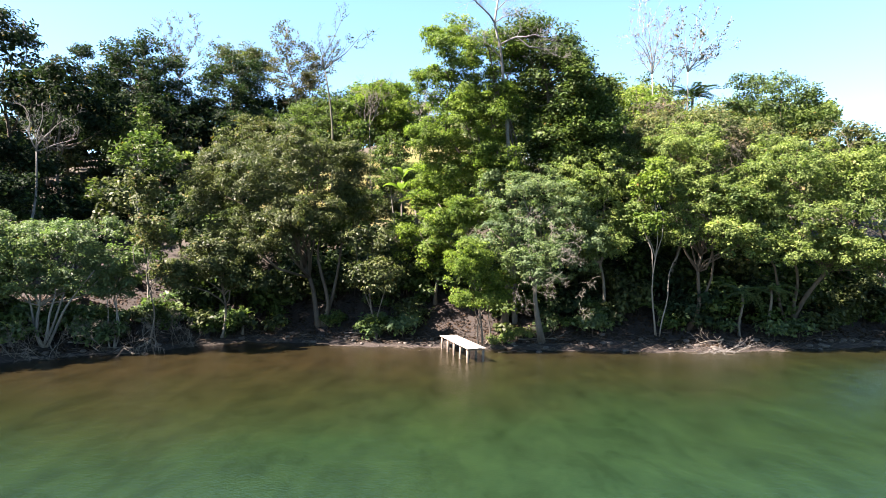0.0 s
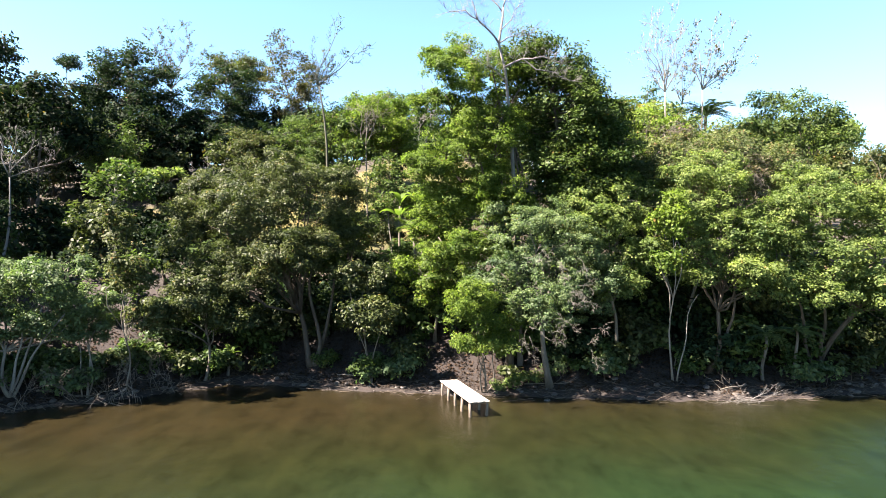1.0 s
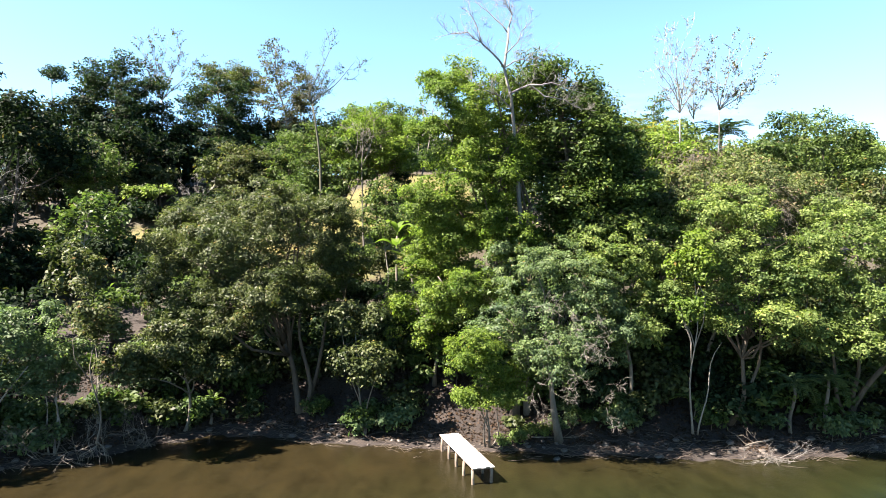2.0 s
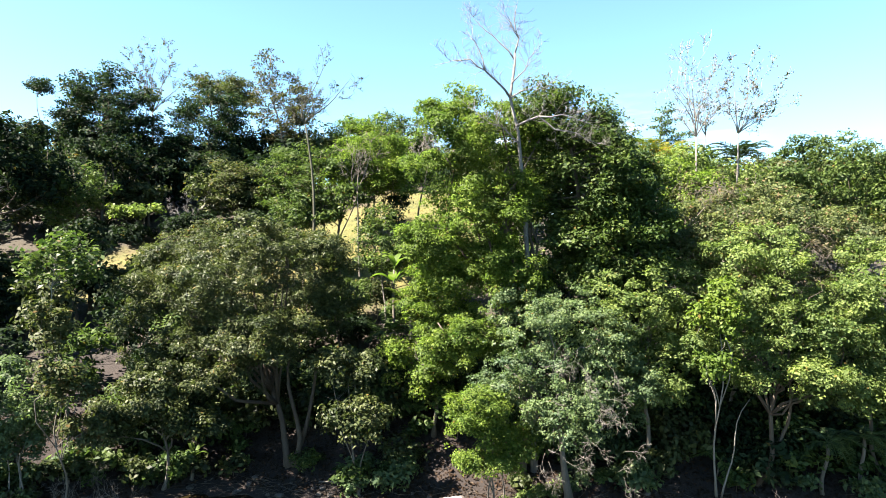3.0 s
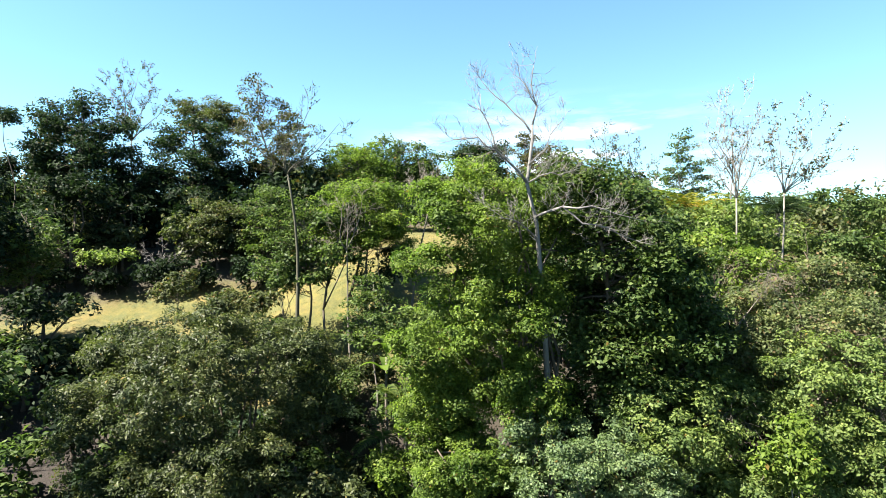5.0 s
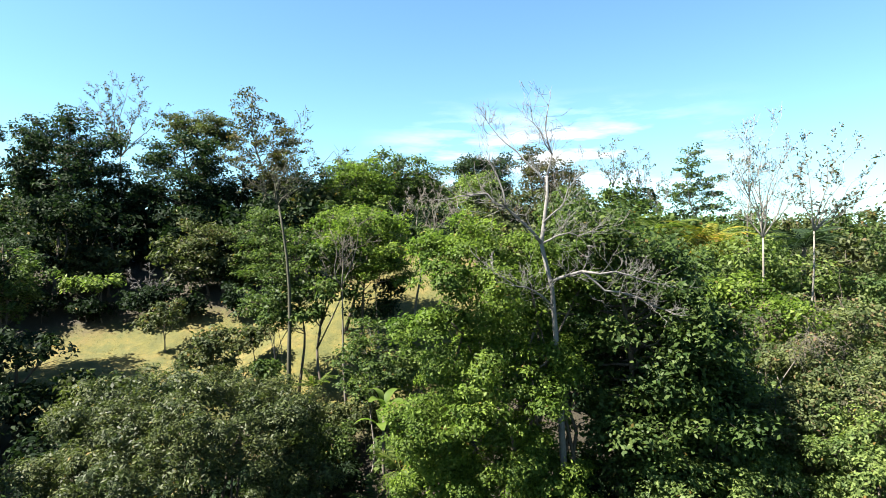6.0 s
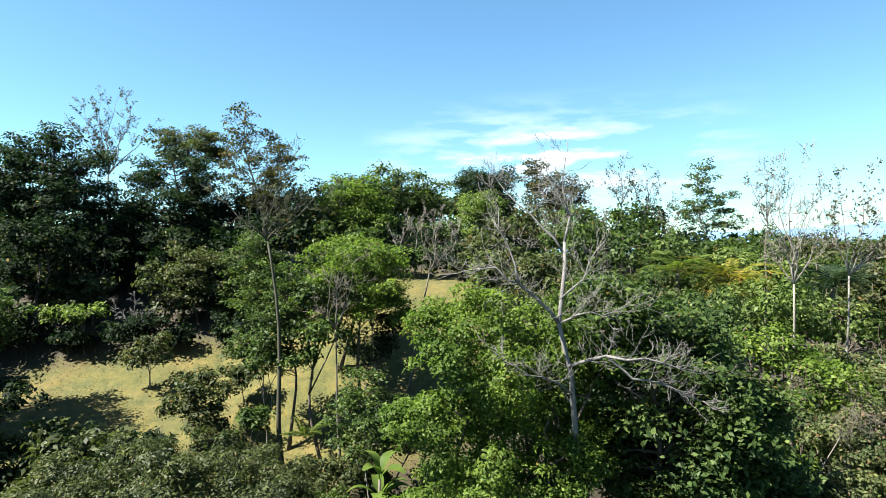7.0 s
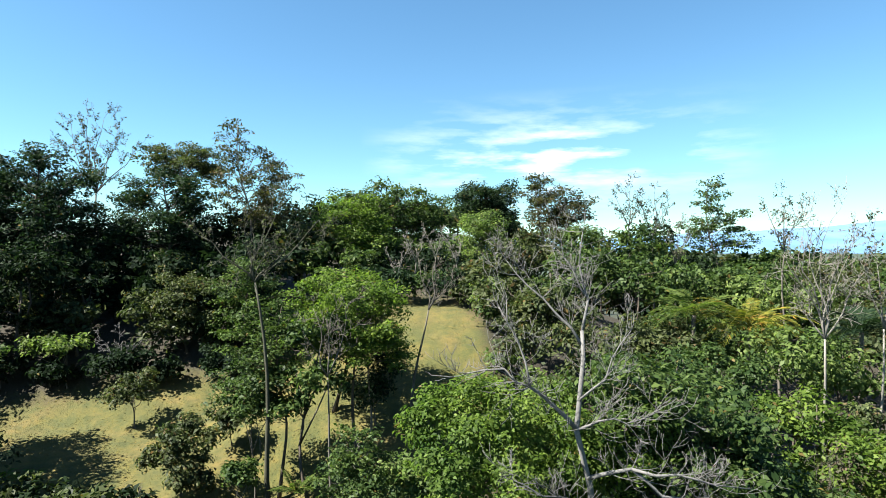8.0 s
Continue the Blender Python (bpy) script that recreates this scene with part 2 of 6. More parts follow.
def ground_z(x, y):
    x, y = np.asarray(x, float), np.asarray(y, float)
    wob = 0.5 * np.sin(x * 0.9 + 1.3) + 0.35 * np.sin(x * 2.3 + 0.4) + 0.2 * np.sin(x * 5.1)
    s = y - np.interp(x, SHORE_X, SHORE_Y)
    s = s + np.where(np.abs(x) < 80, wob * 0.5, 0) * np.interp(np.abs(s), (3, 9), (1, 0))
    z = 0.0
    for d in (-1.4, -0.6, 0.0, 0.6, 1.4):
        left, mid_, right = (np.interp(y + d, HILL_Y, h) for h in (HILL_LEFT, HILL_MID, HILL_RIGHT))
        a, b = np.interp(x, (-20, -9), (0.0, 1.0)), np.interp(x, (4, 30), (0.0, 1.0))
        hill = (left * (1 - a) + mid_ * a) * (1 - b) + right * b
        z = z + np.minimum(np.interp(s + d, RISE_S, RISE_Z), hill) / 5
    lump = 0.07 * np.sin(x * 1.7 + y * 0.9) * np.sin(y * 1.3 - x * 0.4) + 0.22 * np.sin(x * 0.37 + y * 0.11 + 2) * np.sin(y * 0.31 - x * 0.13)
    return z + np.where(z > 0.3, lump, lump * 0.3)


def grid_mesh(name, xs, ys, zf):
    gx, gy = np.meshgrid(xs, ys)
    v = np.stack([gx.ravel(), gy.ravel(), zf(gx, gy).ravel()], 1)
    nx, ny = len(xs), len(ys)
    i = (np.arange(ny - 1)[:, None] * nx + np.arange(nx - 1)[None]).ravel()
    me = bpy.data.meshes.new(name)
    me.from_pydata(v.tolist(), [], np.stack([i, i + 1, i + nx + 1, i + nx], 1).tolist())
    me.shade_smooth()
    return me


def spread(a, b, step, far):
    mid = np.arange(a, b + 1e-6, step)
    out = step * (1.35 ** np.arange(1, 40)).cumsum()
    out = out[out < far]
    return np.concatenate([(a - out)[::-1], mid, b + out])


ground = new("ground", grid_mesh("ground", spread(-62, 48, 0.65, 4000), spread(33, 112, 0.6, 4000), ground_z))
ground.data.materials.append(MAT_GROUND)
tagged(ground, "steep wooded bank of brown soil rising to dry mown grass", "ground", kind="structure")

water = new("water", grid_mesh("water", np.linspace(-400, 400, 41), np.linspace(-300, 62, 41), lambda x, y: x * 0.0))
water.data.materials.append(MAT_WATER)
tagged(water, "calm murky green lake water turning brown by the shore", "water", kind="structure")


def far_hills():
    m, n, l, p, out = material("far_hills_haze")
    # blue haze of distance is painted into the colour, helped by a faint glow
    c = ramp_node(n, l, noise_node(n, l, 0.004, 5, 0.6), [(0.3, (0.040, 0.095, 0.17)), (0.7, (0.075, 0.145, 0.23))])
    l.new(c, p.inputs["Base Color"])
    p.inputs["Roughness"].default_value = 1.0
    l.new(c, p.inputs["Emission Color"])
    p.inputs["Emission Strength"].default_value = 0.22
    xs, ys = np.linspace(-3800, 4200, 161), np.linspace(2600, 3900, 9)

    def hz(x, y):
        r = np.interp(x, (-3800, 300, 1500, 2400, 4200), (70, 62, 108, 172, 210)) + 9 * np.sin(x * 0.0052) + 6 * np.sin(x * 0.013 + 1) + 3 * np.sin(x * 0.031)
        return np.interp(y, (2600, 3000, 3400, 3900), (0, 0.6, 1.0, 0.9)) * r
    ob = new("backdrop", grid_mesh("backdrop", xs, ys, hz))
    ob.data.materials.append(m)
    tagged(ob, "distant wooded hills beyond the trees, painted haze-blue and faintly glowing", "hills", kind="structure")


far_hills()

# ---- mesh helpers ----


def thing(name, at, label, category, group="", kind=""):
    ob = new(name)
    ob.empty_display_size = 0.3
    ob.location = at
    return tagged(ob, label, category, group, kind)


def part(name, mesh, mat, parent, label=""):
    ob = new(name, mesh)
    if mat:
        mesh.materials.append(mat)
    ob.parent = parent
    if label:
        ob["label"] = label
    return ob


class Tubes:
    """Tapered round limbs, gathered into one mesh."""

    def __init__(self):
        self.v, self.f = [], []

    def add(self, pts, radii, sides=6):
        pts = [Vector(p) for p in pts]
        base = len(self.v)
        side = None
        for i, (p, r) in enumerate(zip(pts, radii)):
            d = (pts[min(i + 1, len(pts) - 1)] - pts[max(i - 1, 0)]).normalized()
            if side is None:
                side = d.orthogonal().normalized()
            side = (side - d * side.dot(d)).normalized()
            up = d.cross(side)
            for k in range(sides):
                a = 2 * math.pi * k / sides
                self.v.append(tuple(p + (side * math.cos(a) + up * math.sin(a)) * r))
            if i:
                for k in range(sides):
                    a, b = base + (i - 1) * sides + k, base + (i - 1) * sides + (k + 1) % sides
                    self.f.append((a, b, b + sides, a + sides))
        self.f.append(tuple(range(base + sides - 1, base - 1, -1)))
        self.f.append(tuple(range(base + (len(pts) - 1) * sides, base + len(pts) * sides)))
        return self

    def mesh(self, name):
        me = bpy.data.meshes.new(name)
        me.from_pydata(self.v, [], self.f)
        me.shade_smooth()
        return me


def wobbly(a, b, n, amount, sag=0.0):
    """A smoothly bent line from a to b."""
    a, b = Vector(a), Vector(b)
    ln = (b - a).length
    bends = [Vector(rng.normal(0, 1, 3).tolist()) * amount * ln * w for w in (1.3, 0.9, 0.45)]
    out = []
    for i in range(n + 1):
        u = i / n
        j = sum((v * math.sin(math.pi * (k + 1) * u) for k, v in enumerate(bends)), Vector())
        out.append(a.lerp(b, u) + j + Vector((0, 0, sag * ln * math.sin(math.pi * u))))
    return out


def taper(r0, r1, n):
    return [r0 + (r1 - r0) * (i / n) ** 0.8 for i in range(n + 1)]


def leaves_mesh(name, c, nrm, size, aspect=0.52):
    """Pointed, folded single leaves at c, with upper sides along nrm."""
    n = len(c)
    nrm = nrm / np.linalg.norm(nrm, axis=1, keepdims=True)
    r = rng.normal(size=(n, 3))
    u = np.cross(nrm, r)
    u /= np.linalg.norm(u, axis=1, keepdims=True) + 1e-9
    w = np.cross(nrm, u)
    ln, wd = size[:, None] * 0.5, size[:, None] * 0.5 * aspect
    v = np.empty((n, 4, 3))
    v[:, 0] = c - u * ln
    v[:, 1] = c + w * wd + nrm * wd * 0.3 + u * ln * 0.1
    v[:, 2] = c + u * ln - nrm * ln * 0.25
    v[:, 3] = c - w * wd + nrm * wd * 0.3 + u * ln * 0.1
    me = bpy.data.meshes.new(name)
    me.vertices.add(n * 4)
    me.vertices.foreach_set("co", v.ravel())
    me.loops.add(n * 4)
    me.loops.foreach_set("vertex_index", np.arange(n * 4, dtype=np.int32))
    me.polygons.add(n)
    me.polygons.foreach_set("loop_start", np.arange(n, dtype=np.int32) * 4)
    me.update(calc_edges=True)
    return me


def crown_points(blobs, leaf, cover, clump, floor=-0.75, gap=0.42):
    """Leaf places and upper sides for a crown of uneven lobes (x, y, z, rx, ry, rz), each carrying many leafy boughs."""
    C, N, S = [], [], []
    for bi, (x, y, z, rx, ry, rz) in enumerate(blobs):
        p = 1.6
        area = 4 * math.pi * (((rx * ry) ** p + (rx * rz) ** p + (ry * rz) ** p) / 3) ** (1 / p)
        rl = min(clump, 0.45 * min(rx, ry, rz) + 0.15)
        k = int(0.78 * area / (math.pi * rl * rl)) + 4
        d = rng.normal(size=(k * 3, 3))
        d /= np.linalg.norm(d, axis=1, keepdims=True)
        d = d[d[:, 2] > floor][:k]
        # boughs that face away from the lake grow thinner
        thin = (d[:, 1] < 0.25) | (rng.random(len(d)) < 0.28)
        d = d[thin]
        sd = rng.uniform(0, 50, 3)
        lump = 1 + 0.10 * np.sin(d @ np.array((4.1, 2.7, 3.3)) + sd[0]) + 0.10 * np.sin(d @ np.array((-3.0, 6.1, 4.2)) + sd[1]) \
            + 0.07 * np.sin(d @ np.array((7.9, -6.3, 9.1)) + sd[2])
        deep = np.where(rng.random(len(d)) < 0.66, rng.uniform(0.82, 1.04, len(d)), rng.uniform(0.4, 0.8, len(d)))
        spray = rng.random(len(d)) < 0.14
        deep = np.where(spray, rng.uniform(1.0, 1.16, len(d)), deep)
        # gaps between boughs
        deep *= np.where(np.sin(d @ np.array((9.0, 5.0, -7.0)) + sd[1]) * np.sin(d @ np.array((-5.0, 8.0, 8.5)) + sd[0]) > 1 - 1.3 * gap, 0.58, 1.0)
        cc = np.array((x, y, z)) + d * (lump * deep)[:, None] * (np.array((rx, ry, rz)) - 0.45 * rl)
        ok = np.ones(len(cc), bool)
        for bj, o in enumerate(blobs):
            if bj != bi:
                q = (cc - np.array(o[:3])) / np.array(o[3:6])
                ok &= (q * q).sum(1) > 0.45
        cc, d, spray = cc[ok], d[ok], spray[ok]
        size = rl * np.where(spray, rng.uniform(0.35, 0.7, len(cc)), rng.uniform(0.55, 1.35, len(cc)))
        per = np.maximum(6, (cover * math.pi * size ** 2 / (0.25 * leaf * leaf))).astype(int)
        idx = np.repeat(np.arange(len(cc)), per)
        n = len(idx)
        e = rng.normal(size=(n, 3))
        e[:, 2] += 0.55
        e /= np.linalg.norm(e, axis=1, keepdims=True)
        r = size[idx] * rng.uniform(0.45, 1.12, n) ** 0.6
        C.append(cc[idx] + e * r[:, None] * np.array((1.0, 1.0, 0.55)) + rng.normal(size=(n, 3)) * leaf * 0.4)
        tilt = rng.normal(size=(len(cc), 3)) * 0.22
        N.append(e * 0.75 + d[idx] * 0.3 + tilt[idx] + np.array((0, 0, 0.45)) + rng.normal(size=(n, 3)) * 0.46)
        S.append(leaf * rng.uniform(0.6, 1.3, n))
        # larger shaded leaves inside, which close the crown
        f = int(n * 0.05) + 5
        q = rng.normal(size=(f, 3))
        q *= (rng.uniform(0.15, 0.58, f) / np.linalg.norm(q, axis=1))[:, None]
        C.append(np.array((x, y, z)) + q * np.array((rx, ry, rz)))
        N.append(q + rng.normal(size=(f, 3)) * 0.8 + np.array((0, 0, 0.5)))
        S.append(leaf * rng.uniform(1.4, 2.0, f))
    C, N, S = np.concatenate(C), np.concatenate(N), np.concatenate(S)
    return C, N, S


def ragged(blobs, k=4):
    """Breaks each rounded lobe into a core with uneven side lobes."""
    out = []
    for x, y, z, rx, ry, rz in blobs:
        out.append((x, y, z - 0.06 * rz, rx * 0.88, ry * 0.88, rz * 0.88))
        turn = rng.uniform(0, 6.28)
        for i in range(k):
            a, e = turn + i * 6.283 / k + rng.uniform(-0.5, 0.5), rng.uniform(-0.35, 0.95)
            c = math.cos(e)
            f, g = rng.uniform(0.56, 0.78), rng.uniform(0.36, 0.56)
            out.append((x + rx * f * c * math.cos(a), y + ry * f * c * math.sin(a), z + rz * f * math.sin(e), rx * g, ry * g, rz * g * rng.uniform(0.8, 1.1)))
    return out


def limb_mesh(name, a, b, r, twigs=4, spread_=1.2, rise=0.06):
    t = Tubes()
    pts = wobbly(a, b, 6, 0.05, rise)
    t.add(pts, taper(r, r * 0.3, 6), 6)
    for i in range(twigs):
        s = pts[int(rng.integers(2, 6))]
        e = s + (Vector(b) - Vector(a)).normalized() * spread_ * 0.8 + Vector(rng.normal(0, 1, 3).tolist()) * spread_
        t.add(wobbly(s, e, 4, 0.06, 0.04), taper(r * 0.38, r * 0.1, 4), 5)
    return t.mesh(name)


def tree(name, label, base, blobs, leaf=0.26, cover=1.6, clump=0.42, mat=None, bark=None, trunk_r=0.2, lean=None,
         category="tree", group="", fork=0.55, floor=-0.75, gap=0.42, limbs=True, stems=1, stem_tips=(), aspect=0.52):
    """A tree of trunk, limbs and crown. base: x, y, or x, y, z; the crown's lobes are in world places."""
    bx, by = base[:2]
    bz = base[2] if len(base) > 2 else float(ground_z(bx, by)) - 0.15
    ob = thing(name, (bx, by, bz), label, category, group)
    o = np.array((bx, by, bz))
    local = [(b[0] - bx, b[1] - by, b[2] - bz, b[3], b[4], b[5]) for b in blobs]
    low = min(b[2] - b[5] for b in local)
    main = max(local, key=lambda b: b[3] * b[4] * b[5])
    top = Vector((main[0], main[1], main[2])) if lean is None else Vector(lean) - Vector(o.tolist())
    top = Vector((0, 0, 0)).lerp(top, 0.9)
    for s in range(stems):
        foot = Vector((0.35 * s * math.cos(2.4 * s), 0.3 * s * math.sin(2.4 * s), 0))
        tip = top + Vector((0.9 * s * math.cos(1.7 * s + 1), 0.7 * s * math.sin(2.1 * s), -0.3 * s))
        pts = wobbly(foot, tip, 8, 0.022)
        rad = taper(trunk_r * (1 - 0.15 * s), trunk_r * 0.3, 8)
        rad[0] *= 1.35
        part("trunk", Tubes().add(pts, rad, 9).mesh("trunk"), bark or BARK_DARK, ob)
        if s == 0:
            spine = pts
    for tip in stem_tips:
        e = Vector(tip) - Vector(o.tolist())
        part("trunk", Tubes().add(wobbly((rng.uniform(-0.3, 0.3), 0, 0), e, 8, 0.03), taper(trunk_r * 0.8, trunk_r * 0.25, 8), 8).mesh("trunk"), bark or BARK_DARK, ob)
    if limbs:
        for b in local[::max(1, len(local) // 6)]:
            c = Vector(b[:3])
            for k in range(2):
                i = min(7, max(2, int(fork * 8) + k))
                e = c + Vector((rng.uniform(-0.6, 0.6) * b[3], rng.uniform(-0.6, 0.6) * b[4], rng.uniform(-0.1, 0.6) * b[5]))
                part("limb", limb_mesh("limb", spine[i], e, trunk_r * 0.45, 4, min(0.9, 0.13 * (b[3] + b[5]))), bark or BARK_DARK, ob)
    C, N, S = crown_points(ragged(local), leaf * (0.98 if by < 56 else 1.13), cover * 0.95, clump, floor, gap)
    part("crown", leaves_mesh("crown", C, N, S, aspect), mat or LEAF_MID, ob)
    return ob


def airy_tree(name, label, base, shape, deep, leaf, mat, bark, trunk_r, boughs=34, spray=0.7, flat=0.45, cover=0.75, rise=0.25, category="tree", group="", start=0.25):
    """A tree whose boughs carry flattened sprays of leaves. shape: rows (z, left x, right x) of its outline, from the top down; deep: half its depth."""
    bx, by = base[:2]
    bz = float(ground_z(bx, by)) - 0.15
    o = Vector((bx, by, bz))
    ob = thing(name, tuple(o), label, category, group)
    zs, xl, xr = (np.array([r[i] for r in shape][::-1]) for i in range(3))
    wide = float((xr - xl).max())
    crown_y = by
    top = Vector((float(xl[-1] + xr[-1]) / 2, crown_y, float(zs[-1]) - 0.4)) - o
    spine = wobbly((0, 0, 0), top, 10, 0.018)
    rad = taper(trunk_r, trunk_r * 0.15, 10)
    rad[0] *= 1.3
    part("trunk", Tubes().add(spine, rad, 8).mesh("trunk"), bark, ob)
    C, N, S = [], [], []
    fine = np.linspace(zs[0], zs[-1], 60)
    wgt = np.interp(fine, zs, xr - xl) + 0.2 * wide
    cum = np.cumsum(wgt) / wgt.sum()
    for k in range(boughs):
        z = float(np.interp((k + rng.uniform(0, 1)) / boughs, cum, fine))
        a, b = float(np.interp(z, zs, xl)), float(np.interp(z, zs, xr))
        turn, u = k * 2.4 + rng.uniform(-0.5, 0.5), rng.uniform(0.5, 1.03)
        w = (b - a) / 2
        tip = Vector(((a + b) / 2 + w * u * math.cos(turn), crown_y + deep * (0.35 + 0.65 * 2 * w / wide) * u * math.sin(turn), z)) - o
        out = math.hypot(tip.x - top.x, tip.y - top.y)
        f = min(0.93, max(start, (tip.z - rise * out - 0.6) / top.z))
        i = int(f * 10)
        root = spine[i].lerp(spine[min(10, i + 1)], f * 10 - i)
        pts = wobbly(root, tip, 5, 0.07, 0.05)
        r = trunk_r * rng.uniform(0.16, 0.3)
        t = Tubes().add(pts, taper(r, r * 0.25, 5), 5)
        n_sp = 2 + int(out / (spray * 1.1))
        for q in range(n_sp):
            v = 1 - 0.62 * q / max(1, n_sp) * rng.uniform(0.7, 1.1)
            i = min(4, int(v * 5))
            c = pts[i].lerp(pts[i + 1], v * 5 - i) + Vector((rng.normal(0, 0.75), rng.normal(0, 0.75), rng.normal(0.1, 0.3))) * spray * (0.35 if q == 0 else 1.0)
            t.add(wobbly(pts[i], c, 3, 0.08), taper(r * 0.4, r * 0.15, 3), 3)
            rr = spray * rng.uniform(0.55, 1.25)
            m = max(5, int(cover * math.pi * rr * rr / (0.25 * leaf * leaf)))
            e = rng.normal(size=(m, 3))
            e *= (rng.uniform(0.1, 1.15, m) ** 0.55 / np.linalg.norm(e, axis=1))[:, None]
            C.append(np.array(c) + e * rr * np.array((1.15, 1.15, flat * rng.uniform(0.7, 1.4))) + rng.normal(size=(m, 3)) * leaf * 0.4)
            N.append(e * 0.5 + rng.normal(size=3) * 0.2 + np.array((0, 0, 0.8)) + rng.normal(size=(m, 3)) * 0.45)
            S.append(leaf * rng.uniform(0.6, 1.35, m))
        part("limb", t.mesh("limb"), bark, ob)
    C, N, S = np.concatenate(C), np.concatenate(N), np.concatenate(S)
    part("crown", leaves_mesh("crown", C, N, S), mat, ob)
    return ob


def bare_branches(t, start, way, length, r, depth, spread_=0.6, droop=0.0, up=0.12, least=0.006):
    n = 5
    pts = [start]
    d = way.normalized()
    for i in range(n):
        d = (d + Vector(rng.normal(0, 0.13, 3).tolist()) + Vector((0, 0, up - droop))).normalized()
        pts.append(pts[-1] + d * length / n)
    t.add(pts, taper(max(r, least), max(r * 0.4, least * 0.66), n), 6 if r > 0.04 else 3)
    if depth <= 0:
        return
    for k in range(int(rng.integers(3, 5))):
        i = int(rng.integers(2, n + 1)) if k else n
        dd = (d + Vector(rng.normal(0, spread_, 3).tolist())).normalized()
        bare_branches(t, pts[i], dd, length * rng.uniform(0.5, 0.72), r * rng.uniform(0.42, 0.58), depth - 1, spread_, droop, up, least)


def bare_tree(name, label, base, fork, boughs, r=0.16, bark=None, depth=3, group="", crown=None, mat=None, leaf=0.2, cover=0.25, twigs=7, limb_r=0.0):
    """A leafless or thin tree. fork: where the trunk divides; boughs: tips of the main limbs, in world places."""
    bx, by = base[:2]
    bz = base[2] if len(base) > 2 else float(ground_z(bx, by)) - 0.15
    o = Vector((bx, by, bz))
    ob = thing(name, tuple(o), label, "tree", group)
    f = Vector(fork) - o
    part("trunk", Tubes().add(wobbly((0, 0, 0), f, 8, 0.012), taper(r * 1.2, r * 0.38, 8), 9).mesh("trunk"), bark or BARK_DEAD, ob)
    twig_places = []
    for b in boughs:
        e = Vector(b[:3]) - o
        t = Tubes()
        a = f * (b[3] if len(b) > 3 else 1.0)
        pts = wobbly(a, e, 6, 0.035)
        rr = limb_r or r * (0.55 if len(boughs) < 4 else 0.42)
        t.add(pts, taper(rr, rr * 0.2, 6), 7)
        ln = (e - a).length
        for k in range(twigs):
            i = 1 + (k * 6) // twigs
            d = ((e - a).normalized() + Vector(rng.normal(0, 0.6, 3).tolist())).normalized()
            bare_branches(t, pts[i], d, min(1.3, ln * rng.uniform(0.16, 0.26)), rr * (0.36 - 0.04 * i), depth - 1, 0.55, 0.0, 0.06, 0.00023 * by)
        part("limb", t.mesh("limb"), bark or BARK_DEAD, ob)
        twig_places += t.v[60:]
    if crown:
        loc = [(c[0] - bx, c[1] - by, c[2] - bz, *c[3:]) for c in crown]
        C, N, S = crown_points(loc, leaf, cover, 0.3, -1, 0.6)
        pick = np.array(twig_places)[rng.integers(0, len(twig_places), len(C))]
        C = pick + rng.normal(size=C.shape) * leaf * 0.5
        part("crown", leaves_mesh("crown", C, N, S), mat or LEAF_BROWN, ob)
    return ob


def frond_mesh(length, width, droop, pairs=26, blade=0.08):
    """A feather-shaped palm leaf along +x, arching down."""
    v, f = [], []

    def spine(u):
        return Vector((length * u * (1 - 0.18 * droop * u), 0, length * (0.35 * u - droop * 0.75 * u * u)))
    t = Tubes().add([spine(i / 8) for i in range(9)], taper(0.035, 0.008, 8), 5)
    v, f = t.v, t.f
    for i in range(pairs):
        u = 0.12 + 0.88 * i / (pairs - 1)
        p = spine(u)
        ln = width * math.sin(math.pi * min(0.97, 0.18 + 0.8 * u)) ** 0.7
        for s in (-1, 1):
            e = p + Vector((ln * 0.55, s * ln * 0.8, -ln * rng.uniform(0.15, 0.5)))
            m = p.lerp(e, 0.5) + Vector((0, 0, ln * 0.08))
            w = Vector((blade, -s * blade * 0.4, 0))
            k = len(v)
            v += [tuple(p), tuple(m - w * 0.5), tuple(e), tuple(m + w * 0.5)]
            f.append((k, k + 1, k + 2, k + 3))
    me = bpy.data.meshes.new("frond")
    me.from_pydata(v, [], f)
    return me


def palm(name, label, base, top, n=11, length=2.6, mat=None, trunk_r=0.12, group="palms on the slope", droop=0.8, width=0.55, trunk=True):
    bx, by = base[:2]
    bz = base[2] if len(base) > 2 else float(ground_z(bx, by)) - 0.1
    ob = thing(name, (bx, by, bz), label, "palm", group)
    tip = Vector(top) - Vector((bx, by, bz))
    if trunk:
        part("trunk", Tubes().add(wobbly((0, 0, 0), tip, 7, 0.012), taper(trunk_r * 1.2, trunk_r * 0.8, 7), 9).mesh("trunk"), BARK_GREY, ob)
    meshes = [frond_mesh(length, width, droop * k) for k in (0.7, 1.0, 1.3)]
    for me in meshes:
        me.materials.append(mat or LEAF_PALM)
    for i in range(n):
        fr = new("frond", meshes[i % 3])
        fr.parent = ob
        fr.location = tip
        fr.rotation_euler = (0, radians(-rng.uniform(-5, 55)), i * 2.4 + rng.uniform(-0.2, 0.2))
        s = rng.uniform(0.8, 1.1)
        fr.scale = (s, s, s)
    return ob


